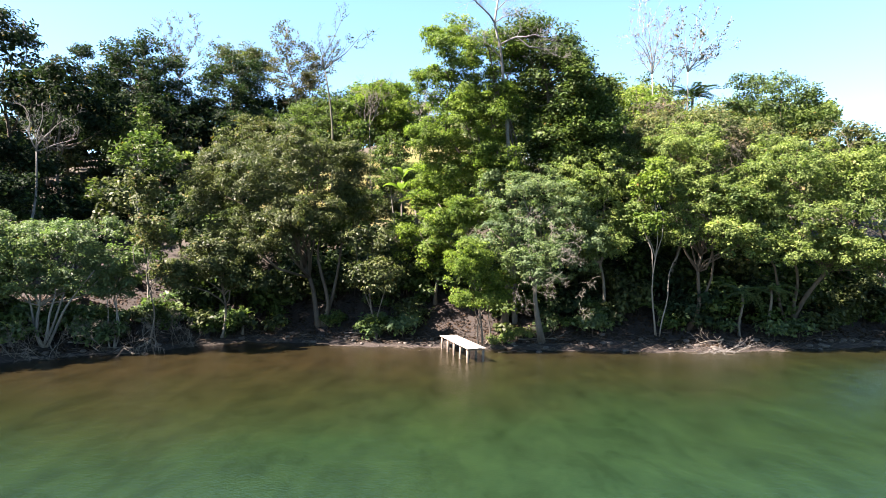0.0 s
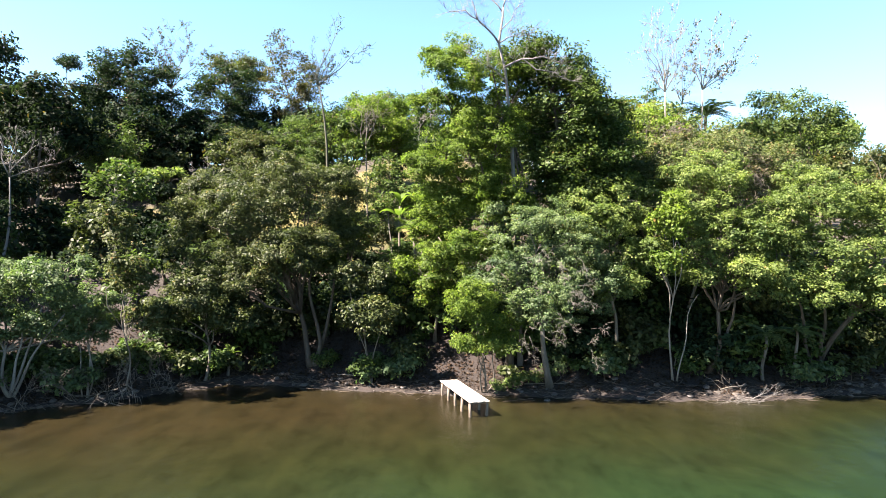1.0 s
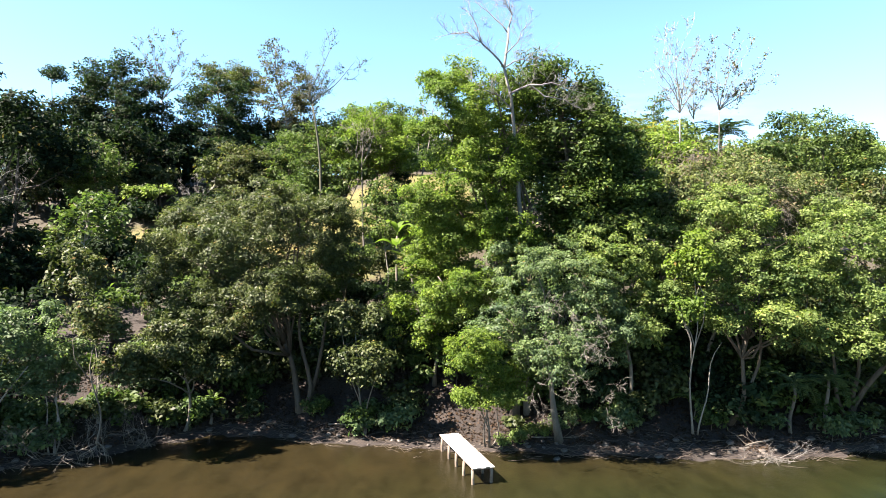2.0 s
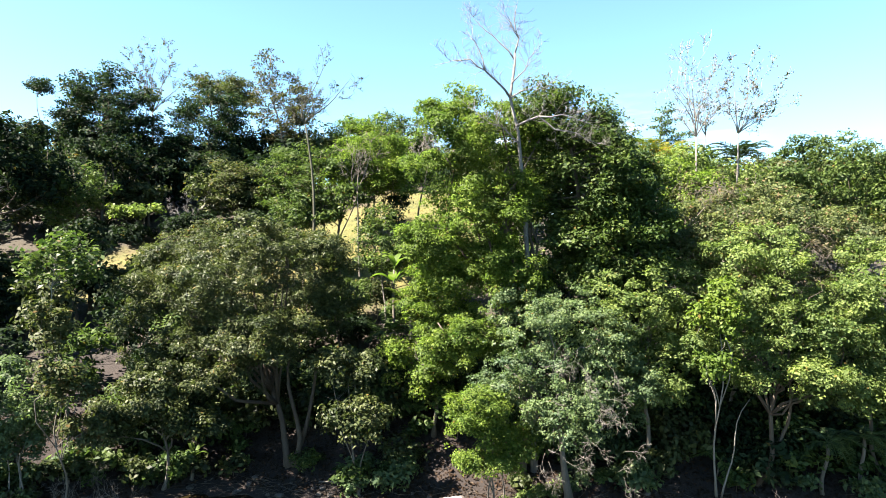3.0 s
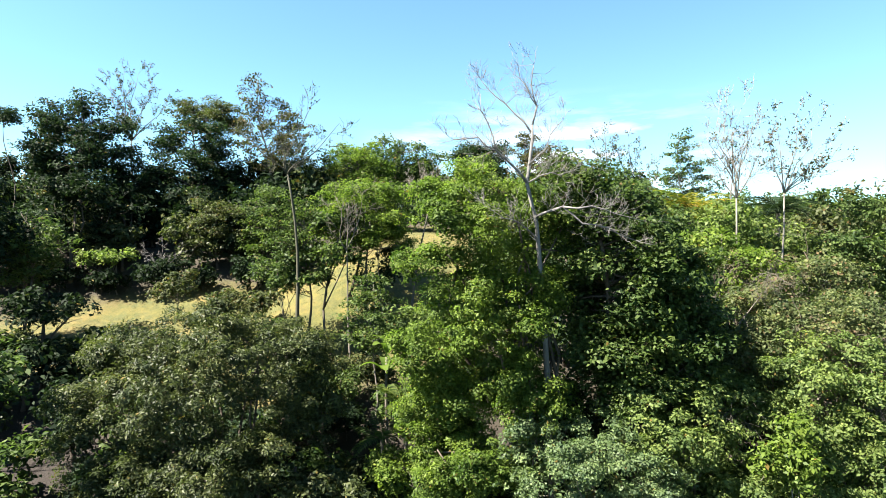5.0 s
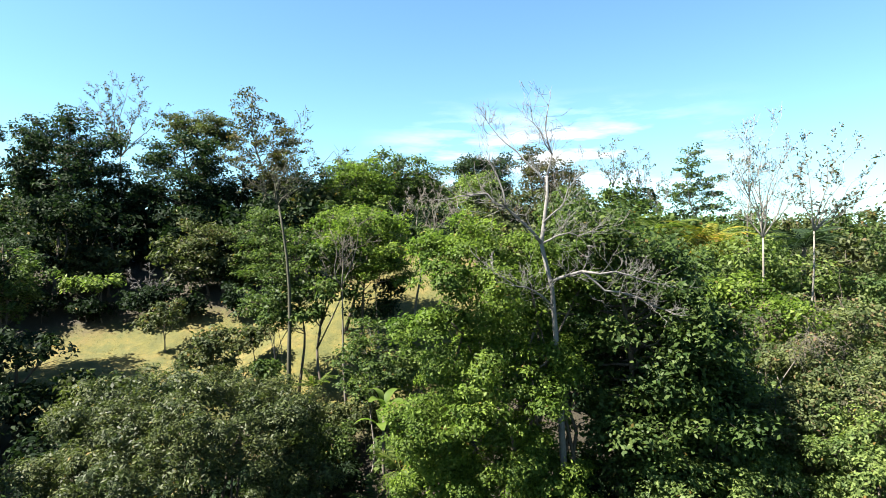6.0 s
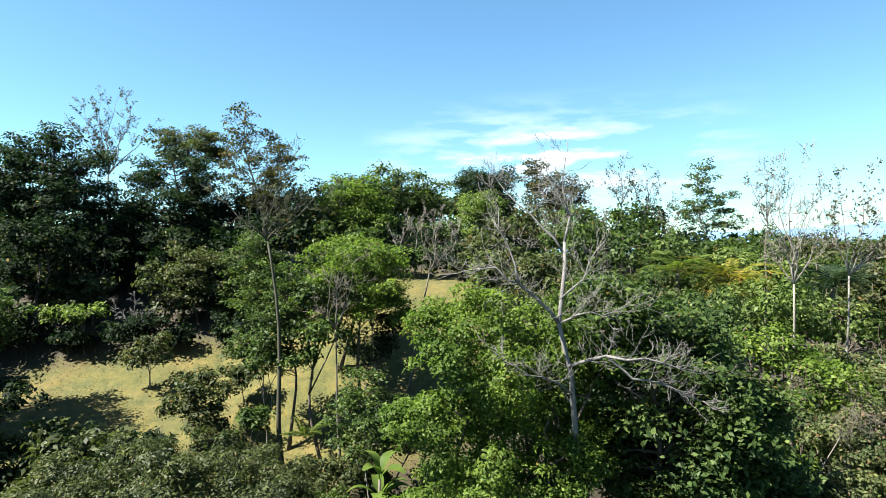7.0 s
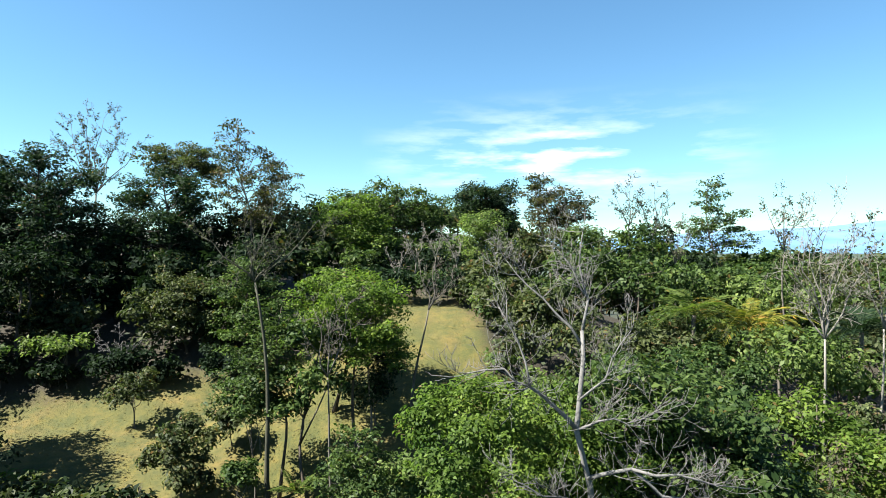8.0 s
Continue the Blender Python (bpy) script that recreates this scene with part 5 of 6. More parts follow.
for name, label, at, shape, deep, leaf, mat, bark, r, n, spray, flat, cover in (
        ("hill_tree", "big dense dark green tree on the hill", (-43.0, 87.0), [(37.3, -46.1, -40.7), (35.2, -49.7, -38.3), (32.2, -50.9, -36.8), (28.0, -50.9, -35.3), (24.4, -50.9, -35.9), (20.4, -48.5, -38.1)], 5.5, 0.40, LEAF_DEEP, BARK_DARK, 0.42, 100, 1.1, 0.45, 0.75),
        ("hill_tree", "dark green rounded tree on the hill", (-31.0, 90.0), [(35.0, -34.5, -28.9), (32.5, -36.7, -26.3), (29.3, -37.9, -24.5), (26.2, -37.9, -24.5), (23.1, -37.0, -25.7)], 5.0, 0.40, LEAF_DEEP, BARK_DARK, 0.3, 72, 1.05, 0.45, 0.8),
        ("umbrella_tree", "tall tree with a flat spreading olive crown", (-28.0, 97.0), [(39.4, -36.0, -30.5), (38.2, -37.4, -27.4), (37.0, -39.2, -25.6), (36.0, -38.1, -26.6)], 4.6, 0.34, LEAF_OLIVE, BARK_GREY, 0.26, 40, 0.8, 0.28, 0.6),
        ("umbrella_tree", "tall purplish-green tree with an open layered crown", (-22.6, 92.0), [(41.3, -25.5, -22.6), (39.7, -26.2, -22.5), (38.3, -26.2, -21.0), (35.9, -27.1, -17.1), (34.6, -27.8, -15.8), (32.6, -27.1, -16.8), (29.6, -25.2, -18.7)], 4.4, 0.36, LEAF_BROWN, BARK_GREY, 0.24, 50, 0.68, 0.34, 0.55),
        ("hill_tree", "broad dark green tree behind the lawn", (-7.0, 107.0), [(35.2, -12.6, -2.4), (33.9, -16.9, 0.8), (29.9, -18.1, 0.8), (26.0, -16.6, 0.8), (23.0, -11.8, 0.8)], 5.0, 0.44, LEAF_MID, BARK_DARK, 0.34, 84, 1.1, 0.45, 0.75),
        ("hill_tree", "rounded dark tree behind the lawn", (5.4, 115.0), [(36.3, 2.6, 9.5), (33.7, 0.8, 11.2), (30.7, 1.7, 10.8)], 4.0, 0.42, LEAF_DEEP, BARK_DARK, 0.3, 44, 1.1, 0.5, 0.9),
        ("hill_tree", "brownish open-crowned tree behind the lawn", (15.0, 110.0), [(37.2, 11.4, 13.8), (35.8, 10.6, 17.1), (34.1, 10.2, 21.2), (31.7, 10.6, 21.6), (28.6, 11.4, 17.9)], 4.2, 0.40, LEAF_BROWN, BARK_GREY, 0.26, 48, 0.85, 0.4, 0.6),
        ("layered_tree", "light green layered tree above the wood", (35.0, 100.0), [(36.0, 32.4, 33.9), (34.4, 31.6, 36.0), (33.1, 31.6, 35.3), (31.9, 31.3, 37.5), (30.4, 29.5, 38.2), (29.3, 28.8, 39.3), (27.0, 31.0, 38.9)], 3.8, 0.34, LEAF_MID, BARK_GREY, 0.2, 40, 0.66, 0.3, 0.6),
        ("slope_tree", "light green open tree behind the lawn", (-10.6, 95.0), [(32.9, -14.8, -9.5), (30.9, -15.5, -6.8), (27.5, -14.8, -6.1), (24.1, -14.2, -6.1)], 3.6, 0.36, LEAF_BRIGHT, BARK_GREY, 0.2, 56, 0.95, 0.45, 0.8),
        ("slope_tree", "yellowish open tree at the end of the lawn", (3.6, 92.0), [(31.0, 2.4, 5.4), (29.0, 1.4, 7.4), (26.0, 1.2, 7.6), (24.0, 1.6, 6.6)], 3.0, 0.34, LEAF_YELLOW, BARK_GREY, 0.16, 40, 0.85, 0.45, 0.8),
        ("slope_tree", "small spreading tree at the edge of the shade", (-24.6, 80.0), [(24.4, -27.0, -22.6), (22.6, -28.4, -21.0), (20.4, -28.6, -20.6), (18.6, -26.4, -21.8)], 2.6, 0.30, LEAF_OLIVE, BARK_DARK, 0.13, 34, 0.75, 0.34, 0.75),
        ("slope_tree", "small spreading tree at the edge of the shade", (-37.4, 80.0), [(22.4, -40.4, -35.2), (20.4, -41.6, -33.6), (18.6, -40.4, -34.0)], 2.6, 0.30, LEAF_OLIVE, BARK_DARK, 0.12, 26, 0.75, 0.3, 0.75),
        ("slope_tree", "small spreading tree in front of the shade", (-18.6, 78.5), [(25.6, -20.4, -16.6), (23.6, -21.6, -15.2), (21.0, -21.8, -14.8), (18.8, -20.8, -15.6)], 2.6, 0.30, LEAF_MID, BARK_DARK, 0.14, 36, 0.75, 0.36, 0.75),
        ("lawn_tree", "leafy bright green tree with layered boughs on the grass", (-8.6, 68.6), [(25.2, -8.4, -5.6), (24.1, -11.6, -4.4), (22.1, -12.6, -4.0), (20.0, -12.8, -4.0)], 3.2, 0.26, LEAF_BRIGHT, BARK_DARK, 0.16, 60, 0.68, 0.34, 0.72)):
    airy_tree(name, label, at, shape, deep, leaf, mat, bark, r, n, spray, flat, cover, group=HILL_GROUP)
spots = [(x + rng.uniform(-1.6, 1.6), y + rng.uniform(-1.6, 1.6), 0) for x in np.arange(-60, -14, 5.2) for y in np.arange(80, 104, 6.0)]
spots += [(x + rng.uniform(-1.3, 1.3), y + rng.uniform(-1.3, 1.3), 1) for x in np.arange(-46, -18, 4.6) for y in np.arange(47.5, 60, 4.2)]
spots += [(x + rng.uniform(-0.7, 0.7), 57.6 + rng.uniform(-0.8, 0.8), 2) for x in np.arange(-35, -18.5, 2.3)]
# far-left trees, partly out of view, added to block sun from the hill
spots += [(x + rng.uniform(-2, 2), y + rng.uniform(-2, 2), 0) for x in (-66, -60, -54, -49) for y in (64, 71, 77)]
for i, (x, y, near) in enumerate(spots):
    g = float(ground_z(x, y))
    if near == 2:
        top, mat = 13.6 + rng.uniform(-0.5, 0.5), (LEAF_SHADED, LEAF_MANGO)[i % 2]
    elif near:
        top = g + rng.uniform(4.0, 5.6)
        mat = (LEAF_SHADED, LEAF_MANGO, LEAF_SHADED, LEAF_MID)[i % 4]
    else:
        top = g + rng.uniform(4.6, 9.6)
        mat = (LEAF_SHADED, LEAF_SHADED, LEAF_SHADED, LEAF_MANGO, LEAF_SHADED, LEAF_SHADED, LEAF_OLIVE)[i % 7]
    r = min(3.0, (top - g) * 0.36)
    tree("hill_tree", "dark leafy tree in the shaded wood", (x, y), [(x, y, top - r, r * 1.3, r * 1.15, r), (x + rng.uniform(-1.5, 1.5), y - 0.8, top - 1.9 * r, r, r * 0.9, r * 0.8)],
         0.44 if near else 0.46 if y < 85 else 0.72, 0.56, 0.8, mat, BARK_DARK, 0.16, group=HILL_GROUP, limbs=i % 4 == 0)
for i in range(74):
    x, y = (rng.uniform(-26, 34), rng.uniform(118, 150)) if i < 26 else (rng.uniform(28, 110), rng.uniform(104, 175))
    g, r = float(ground_z(x, y)), rng.uniform(2.6, 4.2)
    tree("far_tree", "far tree on the ridge behind the clearing", (x, y), [(x, y, g + r * 1.5, r * 1.3, r, r)], 1.0, 0.8, 1.2, (LEAF_MID, LEAF_OLIVE, LEAF_SHADED)[i % 3], BARK_DARK, 0.2,
         group="trees on the far ridge", limbs=False)
for i in range(54):
    x, y = rng.uniform(26, 104), rng.uniform(92, 136)
    g, r, top = float(ground_z(x, y)), rng.uniform(3.2, 4.6), rng.uniform(23.5, 27.4)
    tree("far_tree", "leafy tree in the wood towards the hills", (x, y), [(x, y, top - r, r * 1.2, r, r), (x + 1.5, y - 1.0, top - 2.4 * r, r, r * 0.8, r)], 0.95, 0.65, 0.9, (LEAF_MID, LEAF_OLIVE, LEAF_DEEP, LEAF_YELLOW)[i % 4], BARK_DARK, 0.2,
         group="trees towards the hills", limbs=False)
airy_tree("slender_tree", "slender dark tree with a small umbrella crown", (-50.9, 84.0), [(35.4, -51.8, -49.8), (34.8, -52.6, -48.8), (34.0, -52.4, -49.2)], 1.5, 0.26, LEAF_DEEP, BARK_DARK, 0.13, 18, 0.5, 0.6, 0.8, start=0.8)

# ---- bare trees ----
def dead_tree():
    """A bleached trunk that forks into long crooked limbs, each with a haze of fine twigs."""
    base = Vector((5.2, 43.4, float(ground_z(5.2, 43.4)) - 0.15))
    ob = thing("dead_tree", tuple(base), "tall leafless dead tree with bleached grey limbs", "tree")
    path = [base, Vector((4.9, 42.6, 10.0)), Vector((4.3, 41.0, 16.5)), Vector((3.9, 40.4, 20.2)), Vector((3.45, 40.1, 21.9)), Vector((3.75, 40.6, 23.8)), Vector((3.8, 41.0, 24.5))]
    part("trunk", Tubes().add([p - base for p in path], [0.22, 0.16, 0.115, 0.09, 0.078, 0.062, 0.054], 10).mesh("trunk"), BARK_DEAD, ob)
    for r, line in ((0.065, [(3.8, 41.0, 24.5), (4.05, 41.3, 25.4), (3.85, 41.6, 26.4), (4.0, 41.8, 27.4)]),
                    (0.045, [(4.05, 41.3, 25.4), (3.6, 41.4, 26.3), (3.3, 41.6, 27.1)]),
                    (0.06, [(3.76, 40.8, 24.1), (3.05, 41.0, 25.0), (2.25, 41.2, 25.8), (1.6, 41.4, 26.6)]),
                    (0.085, [(3.45, 40.1, 21.9), (2.7, 39.8, 22.7), (2.1, 39.6, 23.2), (1.4, 39.5, 23.7), (0.4, 39.4, 23.6)]),
                    (0.05, [(2.1, 39.6, 23.2), (1.8, 39.9, 24.4), (1.5, 40.0, 25.5)]),
                    (0.05, [(3.55, 40.2, 22.7), (4.2, 40.0, 23.3), (4.4, 40.0, 23.9), (5.0, 40.3, 24.6)]),
                    (0.055, [(3.45, 40.1, 21.9), (4.0, 39.9, 22.2), (4.7, 39.7, 22.2), (5.6, 39.8, 22.5)]),
                    (0.085, [(3.8, 40.3, 20.5), (4.9, 39.9, 20.9), (5.7, 39.8, 20.2), (6.8, 39.7, 20.0), (7.9, 39.8, 19.5)]),
                    (0.06, [(4.9, 39.9, 20.9), (6.0, 39.5, 20.9), (7.0, 39.6, 20.6), (8.4, 40.0, 20.3)]),
                    (0.05, [(3.9, 40.3, 19.6), (3.1, 39.6, 20.2), (2.4, 39.3, 20.4), (1.6, 39.1, 20.9)])):
        pts = [Vector(p) - base for p in line]
        bent = [pts[0]]
        for p, q in zip(pts, pts[1:]):
            bent += [p.lerp(q, 0.5) + Vector(rng.normal(0, 0.06, 3).tolist()), q]
        t = Tubes().add(bent, taper(r * 0.8, r * 0.22, len(bent) - 1), 7)
        for k in range(3 * len(bent)):
            i = int(rng.integers(1, len(bent)))
            d = (bent[i] - bent[i - 1]).normalized() + Vector(rng.normal(0, 0.7, 3).tolist())
            bare_branches(t, bent[i], d, rng.uniform(0.4, 0.95), r * 0.2, 1 + k % 2, 0.6, 0.0, 0.08, 0.007)
        part("limb", t.mesh("limb"), BARK_DEAD, ob)


dead_tree()
bare_tree("bare_tree", "thin pale-stemmed tree almost without leaves", (18.9, 53.5), (18.7, 53.5, 22.4),
          [(16.7, 53.4, 26.3), (17.3, 53.0, 27.5), (18.2, 53.6, 28.3), (19.2, 53.9, 28.2), (20.1, 53.5, 27.3), (20.8, 53.4, 25.9), (17.0, 53.8, 25.0), (19.6, 53.2, 26.4)], 0.125, BARK_WHITE,
          crown=[(18.7, 53.5, 26.4, 2.2, 1.8, 1.9)], mat=LEAF_BROWN, leaf=0.12, cover=0.06, twigs=6)
bare_tree("bare_tree", "thin tree with sparse dark leaves at the top", (22.3, 54.3), (22.2, 54.3, 22.8),
          [(21.0, 54.2, 26.2), (21.8, 54.5, 27.5), (23.0, 54.3, 27.8), (24.2, 54.6, 27.0), (25.2, 54.2, 26.2), (26.0, 54.4, 25.0), (24.2, 54.2, 24.8)], 0.12, BARK_WHITE,
          crown=[(23.4, 54.3, 26.0, 2.5, 1.8, 1.9)], mat=LEAF_BROWN, leaf=0.2, cover=0.22, twigs=6)
bare_tree("bare_tree", "thin tree with few brown leaves", (-40.9, 93), (-40.9, 93, 33.2),
          [(-44.6, 93, 38.6), (-43.4, 92.4, 40.6), (-41.8, 93, 42.2), (-40.2, 93.4, 42.0), (-38.4, 92.6, 40.8), (-36.6, 93, 38.4), (-42.6, 93, 38.0), (-39.0, 93, 38.8)], 0.2, BARK_GREY,
          crown=[(-40.7, 93, 39.6, 3.8, 2.6, 2.8)], mat=LEAF_BROWN, leaf=0.26, cover=0.25, twigs=6)
for x, y, z, w in ((20.0, 90.0, 33.6, 1.6), (23.0, 91.0, 33.0, 1.8), (28.8, 75.0, 31.0, 1.5), (24.4, 88, 29.5, 1.4)):
    bare_tree("bare_tree", "thin twiggy tree standing above the wood", (x, y), (x, y, z - 4.4), [(x - w, y, z - 0.8), (x + 0.2, y, z), (x + w, y, z - 1.2)], 0.12, BARK_GREY, group="thin twiggy trees",
              crown=[(x, y, z - 2.2, w, w, 1.5)], mat=LEAF_OLIVE, leaf=0.22, cover=0.08)
bare_tree("dead_tree", "leafless pale forked tree on the shaded slope", (-33.6, 48.0), (-32.6, 48.0, 14.6), [(-33.6, 48, 18.2), (-32.2, 48, 18.4), (-29.9, 48, 17.2), (-29.4, 48, 15.6)], 0.13, BARK_DEAD)

# ---- palms and banana plants ----
banana("banana_plant", (-3.6, 51.2), float(12.7 - ground_z(-3.6, 51.2)), 9, 2.3)
banana("banana_plant", (-14.9, 44.4), 1.6, 5, 1.3)
for x, y in ((-29.6, 63.2), (-28.6, 63.0), (-27.8, 63.4)):
    banana("banana_plant", (x, y), 0.7, 5, 1.2)
palm("palm", "shaggy palm among the trees", (-2.2, 48.2), (-2.3, 47.8, 10.6), 10, 2.4, LEAF_PALM, 0.13)
palm("palm", "palm with drooping dark fronds above the wood", (25.0, 60.2), (25.0, 60.0, 21.8), 26, 3.3, LEAF_DEEP, 0.17, droop=1.1, width=0.75)
palm("palm", "yellowing palm in the wood", (18.9, 61.4), (18.8, 61.0, 22.0), 26, 3.8, LEAF_PALM_DRY, 0.16, droop=1.1, width=0.8)
palm("palm", "yellowing palm in the wood", (15.8, 62.4), (15.7, 62.0, 22.6), 24, 3.4, LEAF_PALM, 0.16, droop=1.1, width=0.8)
palm("palm", "palm in the wood", (35.4, 92.3), (35.4, 92.3, 22.0), 13, 3.6, LEAF_PALM, 0.16)
palm("young_palm", "young palm with pale drooping fronds on the dark bank", (20.7, 41.8), (20.6, 41.2, 3.7), 9, 1.9, LEAF_GREY, 0.10, "young palms on the bank", 1.1)
palm("young_palm", "young palm with pale drooping fronds on the dark bank", (22.8, 42.0), (22.7, 41.4, 3.9), 9, 1.9, LEAF_GREY, 0.10, "young palms on the bank", 1.1)
palm("young_palm", "young palm with arching yellow-green fronds", (15.2, 42.4), (15.3, 42.2, 2.4), 5, 1.8, LEAF_YELLOW, 0.04, "young palms on the bank", 0.9)
palm("young_palm", "young bright green palm on the grass", (-9.3, 60.0), (-9.3, 60.0, 12.0), 11, 2.0, LEAF_PALM, 0.05, "young palms on the grass", 0.5, 0.4, trunk=False)

palm("palm", "shaggy palm among the trees", (-3.4, 48.6), (-3.5, 48.2, 8.6), 10, 2.3, LEAF_MID, 0.12)
# the darkest shrubs stand in for black shade at the lawn edge and bank
for x, y, r, mat in (*((x + 1.2 * math.sin(x * 5.0), 76.4 + 2.2 * math.sin(x * 2.1), 1.8 + 0.5 * math.sin(x * 3.7), LEAF_SHADED) for x in range(-42, -13, 3)), (4.2, 66.4, 1.4, LEAF_YELLOW), (4.9, 69.0, 1.5, LEAF_OLIVE), (4.6, 72.0, 1.4, LEAF_YELLOW), (5.2, 75.0, 1.6, LEAF_OLIVE), (4.6, 78.0, 1.5, LEAF_MID), (4.8, 80.6, 1.5, LEAF_YELLOW), (2.0, 62.6, 1.3, LEAF_MID), (19.6, 49.0, 1.9, LEAF_DEEP), (23.0, 49.6, 2.0, LEAF_MID), (26.2, 50.0, 2.0, LEAF_DEEP), (29.4, 49.6, 2.0, LEAF_MID), (32.6, 48.4, 2.0, LEAF_DEEP), (17.6, 47.4, 1.8, LEAF_MID), (32.4, 45.2, 1.5, LEAF_SHADED), (34.6, 45.6, 1.7, LEAF_SHADED), (30.6, 44.8, 1.3, LEAF_MANGO), (17.2, 43.4, 1.4, LEAF_SHADED), (20.6, 43.6, 1.4, LEAF_SHADED), (26.0, 44.6, 1.4, LEAF_SHADED), (22.4, 44.4, 1.3, LEAF_SHADED), (-5.5, 84.5, 2.0, LEAF_DEEP), (-2.8, 85.2, 1.9, LEAF_MID), (0.0, 84.6, 2.0, LEAF_DEEP), (2.2, 83.0, 1.8, LEAF_OLIVE), (-7.6, 86, 2.0, LEAF_DEEP), (-12.4, 53.0, 2.4, LEAF_DEEP), (-9.4, 53.6, 2.2, LEAF_MID), (-15.4, 53.0, 2.2, LEAF_DEEP),
                     (1.4, 47.0, 2.0, LEAF_DEEP), (3.4, 46.4, 2.0, LEAF_MID), (0.2, 49.4, 2.2, LEAF_DEEP), (5.2, 47.4, 2.2, LEAF_DEEP), (5.0, 86.0, 2.2, LEAF_OLIVE), (7.4, 90.0, 2.3, LEAF_MID), (4.2, 90.0, 2.2, LEAF_DEEP), (9.4, 86.4, 2.2, LEAF_MID), (6.4, 82.6, 2.0, LEAF_YELLOW), (11.0, 90.0, 2.3, LEAF_OLIVE), (-5.4, 48.4, 1.4, LEAF_MANGO), (-2.4, 47.4, 1.3, LEAF_MID), (-4.4, 46.6, 1.1, LEAF_MANGO), (-6.4, 54.0, 1.4, LEAF_SHADED), (-3.0, 55.4, 1.5, LEAF_MID), (-8.0, 56.4, 1.4, LEAF_MID), (-0.4, 54.6, 1.7, LEAF_MID),
                     (2.6, 48.4, 1.8, LEAF_MID), (13.5, 46.5, 1.8, LEAF_SHADED), (10.0, 44.6, 1.4, LEAF_SHADED), (15.8, 46.0, 1.8, LEAF_SHADED), (20.4, 46.4, 1.9, LEAF_SHADED), (25.2, 47.0, 1.9, LEAF_SHADED), (29.6, 46.6, 1.9, LEAF_SHADED)):
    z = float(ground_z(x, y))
    tree("slope_shrub", "leafy shrub filling gaps and deep shade on the steep slope", (x, y), [(x, y - 0.1, z + r * 0.95, r * 1.2, r, r * 0.9)], 0.37, 0.9, 0.5, mat, BARK_DARK, 0.04,
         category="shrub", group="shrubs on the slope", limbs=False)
for i in range(46):
    x, y = rng.uniform(6, 31), rng.uniform(45.5, 63)
    z, r = float(ground_z(x, y)), rng.uniform(1.4, 2.3)
    tree("slope_shrub", "leafy green shrub between the trees of the wood", (x, y), [(x, y - 0.1, z + r, r * 1.25, r * 1.1, r)], 0.42, 0.8, 0.55,
         (LEAF_MID, LEAF_YELLOW, LEAF_DEEP, LEAF_OLIVE)[i % 4], BARK_DARK, 0.04, category="shrub", group="shrubs in the wood", limbs=False)
for x, y, z, rx, rz in ((17.6, 42.2, 14.8, 2.2, 1.3), (20.2, 42.4, 14.4, 1.8, 1.1), (16.8, 45.4, 17.6, 1.7, 1.5), (17.4, 41.4, 13.0, 1.7, 1.2), (12.2, 41.6, 11.8, 1.2, 0.9), (19.8, 41.6, 12.0, 1.3, 1.0), (16.4, 48.0, 17.8, 1.4, 1.4)):
    vine = thing("dry_vine", (x, y, z), "tangle of dry brown vine hanging in a tree crown", "vine", "dry vines")
    for k in range(10):
        t = Tubes()
        bare_branches(t, Vector((rng.uniform(-0.6, 0.6) * rx, 0, rng.uniform(-0.2, 0.5) * rz)), Vector((rng.normal(0, 0.8), -0.5, rng.normal(-0.3, 0.5))), rng.uniform(0.8, 1.4), 0.014, 2, 0.6, 0.1, 0.0)
        part("stem", t.mesh("stem"), BARK_GREY, vine)
    C, N, S = crown_points([(0, 0, 0, rx, 0.6, rz)], 0.15, 0.35, 0.3)
    part("foliage", leaves_mesh("foliage", C, N, S), LEAF_VINE, vine)

# ---- undergrowth ----
for i in range(110):
    x = rng.uniform(3, 34) if i < 80 else rng.uniform(-19, 3)
    y = float(np.interp(x, SHORE_X, SHORE_Y)) + rng.uniform(3.0, 10.0)
    z, r = float(ground_z(x, y)), rng.uniform(1.1, 2.0)
    tree("understory_shrub", "dense dark green shrub under the shore trees", (x, y), [(x, y - 0.1, z + r * 0.9, r * 1.2, r, r)], 0.42, 0.85, 0.5,
         (LEAF_DEEP, LEAF_MID, LEAF_MANGO)[i % 3], BARK_DARK, 0.04, category="shrub", group="shrubs under the shore trees", limbs=False)
for i in range(156):
    x = rng.uniform(-27, -15) if i >= 122 else rng.uniform(-33, -12) if i >= 92 else rng.uniform(-32, 34) if i < 40 else rng.uniform(7, 33) if i < 64 else rng.uniform(-8, 12)
    y = float(np.interp(x, SHORE_X, SHORE_Y)) + rng.uniform(0.7, 3.2 if i >= 122 else 8.0)
    if -11 < x < -7 or 1 < x < 4:
        y += 2.5
    z, r = float(ground_z(x, y)), rng.uniform(0.4, 1.3)
    tree("undergrowth_shrub", "low leafy shrub on the shaded bank", (x, y), [(x, y - 0.1, z + r * 0.9, r * 1.2, r, r * 0.8)], 0.35, 0.65, 0.4,
         (LEAF_MID, LEAF_MANGO, LEAF_GREY)[i % 3], BARK_DARK, 0.03, category="shrub", group="shrubs on the bank", limbs=False)


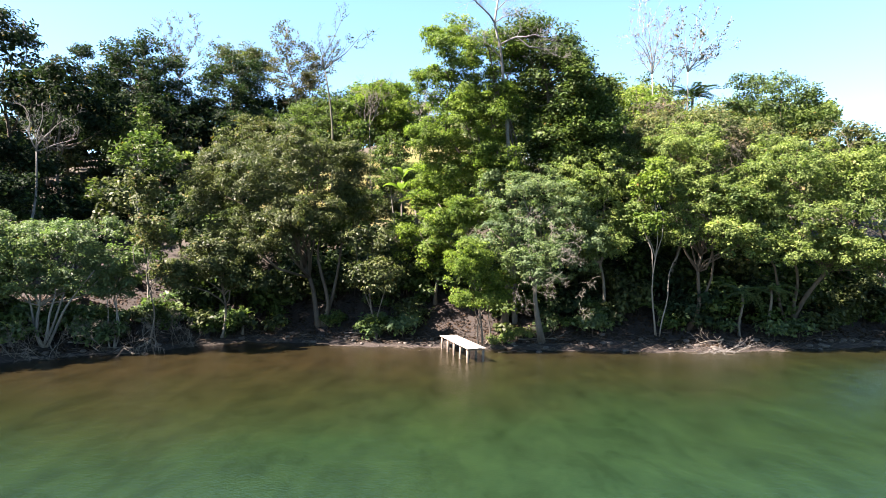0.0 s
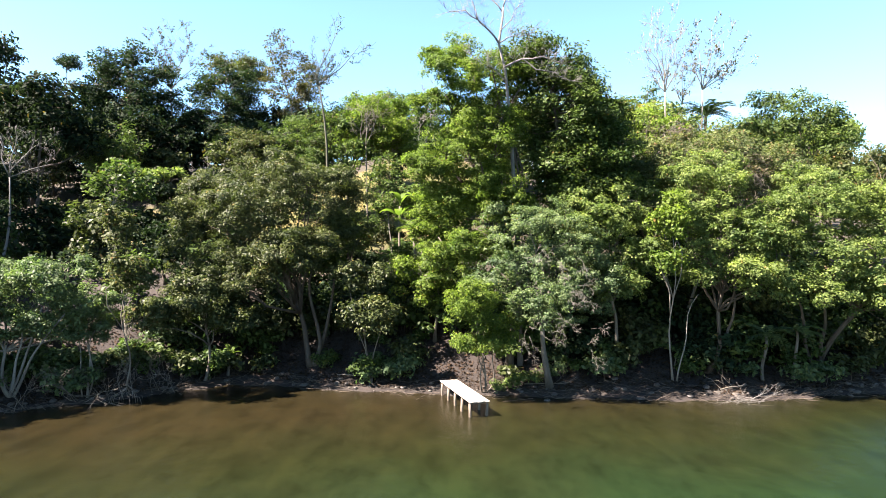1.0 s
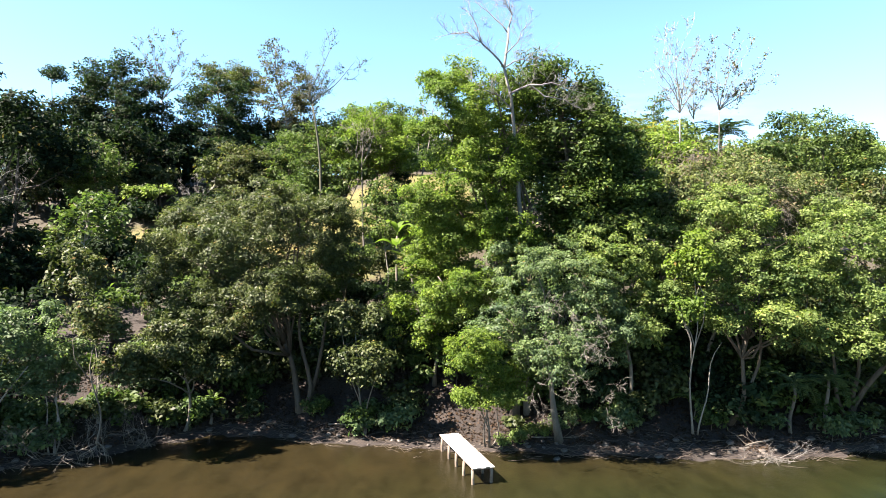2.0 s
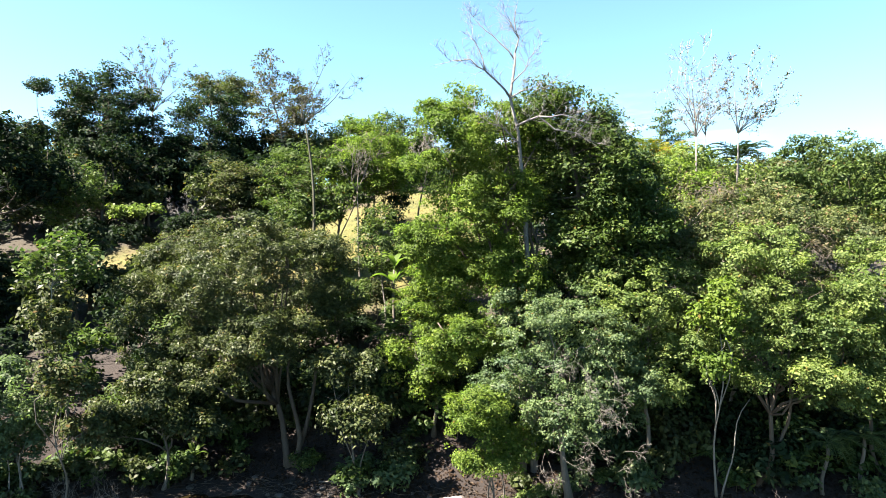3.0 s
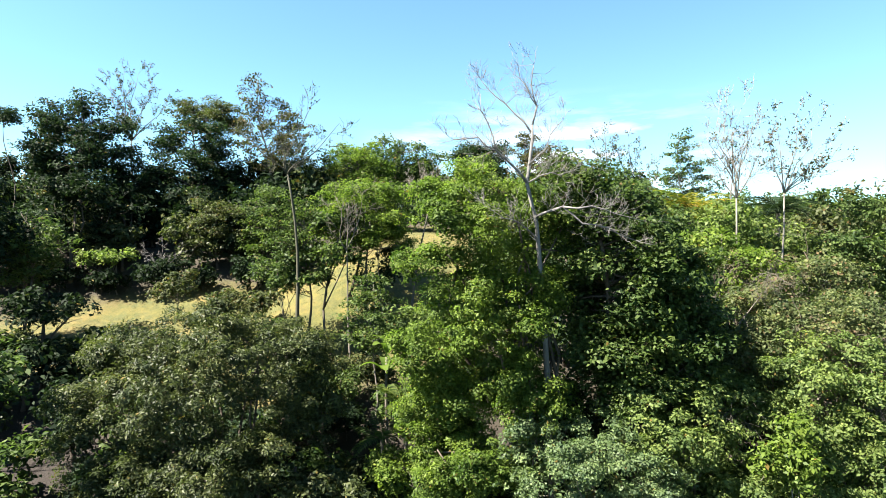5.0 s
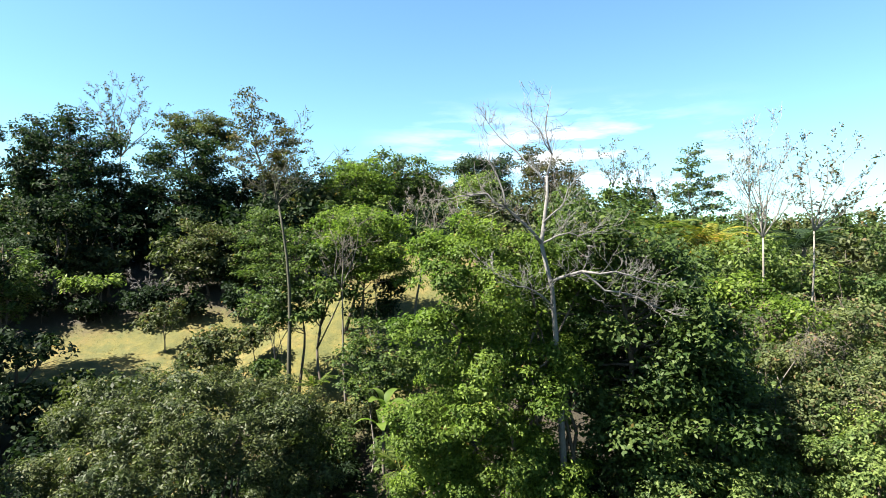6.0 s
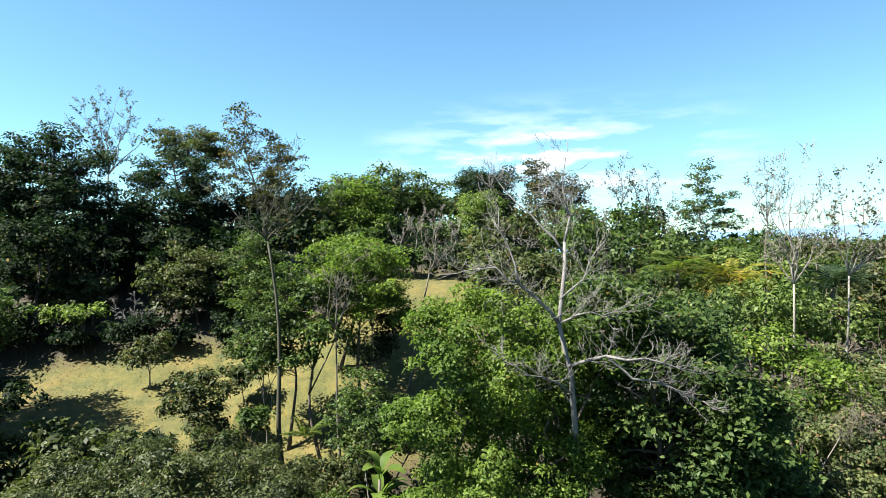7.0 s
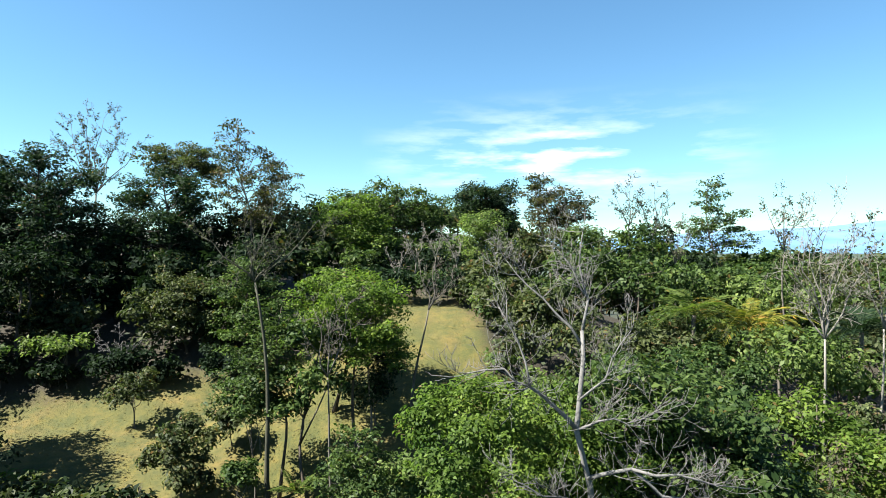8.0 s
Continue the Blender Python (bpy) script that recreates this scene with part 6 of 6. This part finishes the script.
for x, y, r, mat in ((4.6, 41.3, 0.7, LEAF_YELLOW), (5.8, 41.6, 0.6, LEAF_YELLOW), (7.2, 42.0, 0.8, LEAF_GREY), (8.6, 42.3, 0.7, LEAF_MID), (3.6, 41.0, 0.5, LEAF_YELLOW), (10.0, 42.6, 0.8, LEAF_GREY),
                     (-8.2, 44.8, 0.9, LEAF_MID), (-3.0, 43.8, 0.7, LEAF_MID), (-27.8, 39.6, 0.8, LEAF_YELLOW), (-22.8, 40.0, 0.6, LEAF_YELLOW)):
    z = float(ground_z(x, y))
    tree("bank_shrub", "low pale green plant at the foot of the bank", (x, y), [(x, y - 0.1, z + r * 0.7, r * 1.3, r, r * 0.75)], 0.16, 0.9, 0.3, mat, BARK_DARK, 0.02,
         category="shrub", group="plants at the waterline", limbs=False)
for i in range(150):
    x = rng.uniform(-33, 33)
    y = float(np.interp(x, SHORE_X, SHORE_Y)) + rng.normal(0.5, 0.45)
    z, r = float(ground_z(x, y)), rng.uniform(0.06, 0.22)
    if i == 0:
        m_rock, n_, l_, p_, o_ = material("wet_dark_stone")
        c_ = ramp_node(n_, l_, noise_node(n_, l_, 7.0, 5, 0.65), [(0.3, (0.025, 0.021, 0.018)), (0.7, (0.07, 0.06, 0.05))])
        l_.new(c_, p_.inputs["Base Color"])
        p_.inputs["Roughness"].default_value = 0.6
        stones = []
        for k in range(5):
            bm = bmesh.new()
            bmesh.ops.create_icosphere(bm, subdivisions=2, radius=1)
            for v in bm.verts:
                v.co *= 1 + 0.28 * noise.noise(v.co * 1.4 + Vector((k * 7.0, 0, 0)))
                v.co.z *= 0.6
            me = bpy.data.meshes.new("stone")
            bm.to_mesh(me)
            bm.free()
            me.materials.append(m_rock)
            stones.append(me)
    st = new("stone", stones[i % 5])
    st.location, st.rotation_euler, st.scale = (x, y, max(z, -0.03) + r * 0.2), (0, 0, rng.uniform(0, 6)), (r * rng.uniform(0.8, 1.5), r, r)
    tagged(st, "small dark wet stone at the waterline", "stone", "stones along the shore")

# ---- litter, sticks and grass ----
def scattered(name, label, category, pts, nrm, size, aspect, mat):
    ob = new(name, leaves_mesh(name, pts, nrm, size, aspect))
    ob.data.materials.append(mat)
    return tagged(ob, label, category, kind="stuff")


# brown litter, its colour lowered to take in shade from the overhanging trees
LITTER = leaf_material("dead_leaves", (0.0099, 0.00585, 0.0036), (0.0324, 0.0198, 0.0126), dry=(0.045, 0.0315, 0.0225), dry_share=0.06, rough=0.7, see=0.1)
n_lit = 25000
lx = rng.uniform(-34, 34, n_lit)
ly = np.interp(lx, SHORE_X, SHORE_Y) + rng.uniform(0.1, 1.0, n_lit) ** 1.3 * 9
pts = np.stack([lx, ly, ground_z(lx, ly) + rng.uniform(0.01, 0.09, n_lit)], 1)
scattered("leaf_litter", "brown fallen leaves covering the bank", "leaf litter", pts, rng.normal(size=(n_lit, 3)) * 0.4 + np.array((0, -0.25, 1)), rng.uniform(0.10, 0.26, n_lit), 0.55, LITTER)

sticks = Tubes()
for i in range(1000):
    x = rng.uniform(-34, 34)
    y = float(np.interp(x, SHORE_X, SHORE_Y)) + rng.normal(0.2, 0.7)
    a, ln = rng.uniform(-0.7, 0.7) + (math.pi if rng.random() < 0.5 else 0), rng.uniform(0.3, 1.6)
    z = max(0.02, float(ground_z(x, y))) + 0.04
    e = Vector((x + ln * math.cos(a), y + ln * 0.5 * math.sin(a), z + rng.uniform(-0.05, 0.35)))
    sticks.add(wobbly((x, y, z), e, 3, 0.06), taper(rng.uniform(0.008, 0.028), 0.005, 3), 4)
ob = new("driftwood_sticks", sticks.mesh("driftwood_sticks"))
ob.data.materials.append(BARK_DARK)
tagged(ob, "grey sticks and twigs washed up along the waterline", "driftwood", kind="stuff")

pile = thing("brush_pile", (18.0, 38.7, 0.1), "tangled pile of bleached dead branches in the shallows", "dead branches")
for k in range(13):
    t = Tubes()
    a = rng.uniform(-0.5, 0.5) + (math.pi if k % 2 else 0)
    bare_branches(t, Vector((rng.uniform(-1.3, 1.3), rng.uniform(-0.4, 0.5), 0.0)), Vector((math.cos(a), -0.3 * math.sin(a), rng.uniform(0.0, 0.45))), rng.uniform(0.5, 1.1), 0.018, 2, 0.6, 0.03, 0.0)
    part("branch", t.mesh("branch"), BARK_DEAD, pile)
for k, (x, y, ex, ey, r) in enumerate(((19.2, 41.0, 17.2, 40.2, 0.07), (-24.2, 38.6, -21.0, 39.4, 0.06), (5.2, 41.4, 8.0, 41.2, 0.05), (-7.2, 43.6, -4.0, 43.4, 0.05))):
    z = float(ground_z(x, y)) + 0.1
    log = thing("fallen_branch", (x, y, z), "weathered fallen branch lying along the shore", "branch", "fallen branches")
    t = Tubes()
    e = Vector((ex - x, ey - y, max(0.1, float(ground_z(ex, ey))) + 0.12 - z))
    t.add(wobbly((0, 0, 0), e, 6, 0.03), taper(r, r * 0.4, 6), 7)
    part("stem", t.mesh("stem"), BARK_GREY, log)
    for q in range(3):
        t = Tubes()
        bare_branches(t, e * rng.uniform(0.4, 0.95), e + Vector((0, -0.6, rng.uniform(0.5, 2.0))), 0.9, r * 0.4, 1)
        part("twig", t.mesh("twig"), BARK_GREY, log)

GRASS = leaf_material("dry_grass_blade", (0.0600, 0.0600, 0.0110), (0.1200, 0.1050, 0.0250), dry=(0.1300, 0.0950, 0.0300), dry_share=0.3, rough=0.8, see=0.10)
n_gr = 40000
gx, gy = rng.uniform(-42, 8, n_gr), rng.uniform(57, 92, n_gr)
inside = np.minimum(np.hypot((gx + 19) / 24, (gy - 67.5) / 9.5), np.hypot((gx + 2.6) / 5.8, (gy - 74) / 13)) < 1.05
gx, gy = gx[inside], gy[inside]
n_gr = len(gx)
pts = np.stack([gx, gy, ground_z(gx, gy) + 0.04], 1)
scattered("grass", "short dry grass tufts in the clearing", "grass", pts, rng.normal(size=(n_gr, 3)) * np.array((0.22, 0.22, 0.1)) + np.array((-0.25, -0.05, 0.95)), rng.uniform(0.06, 0.15, n_gr), 0.4, GRASS)
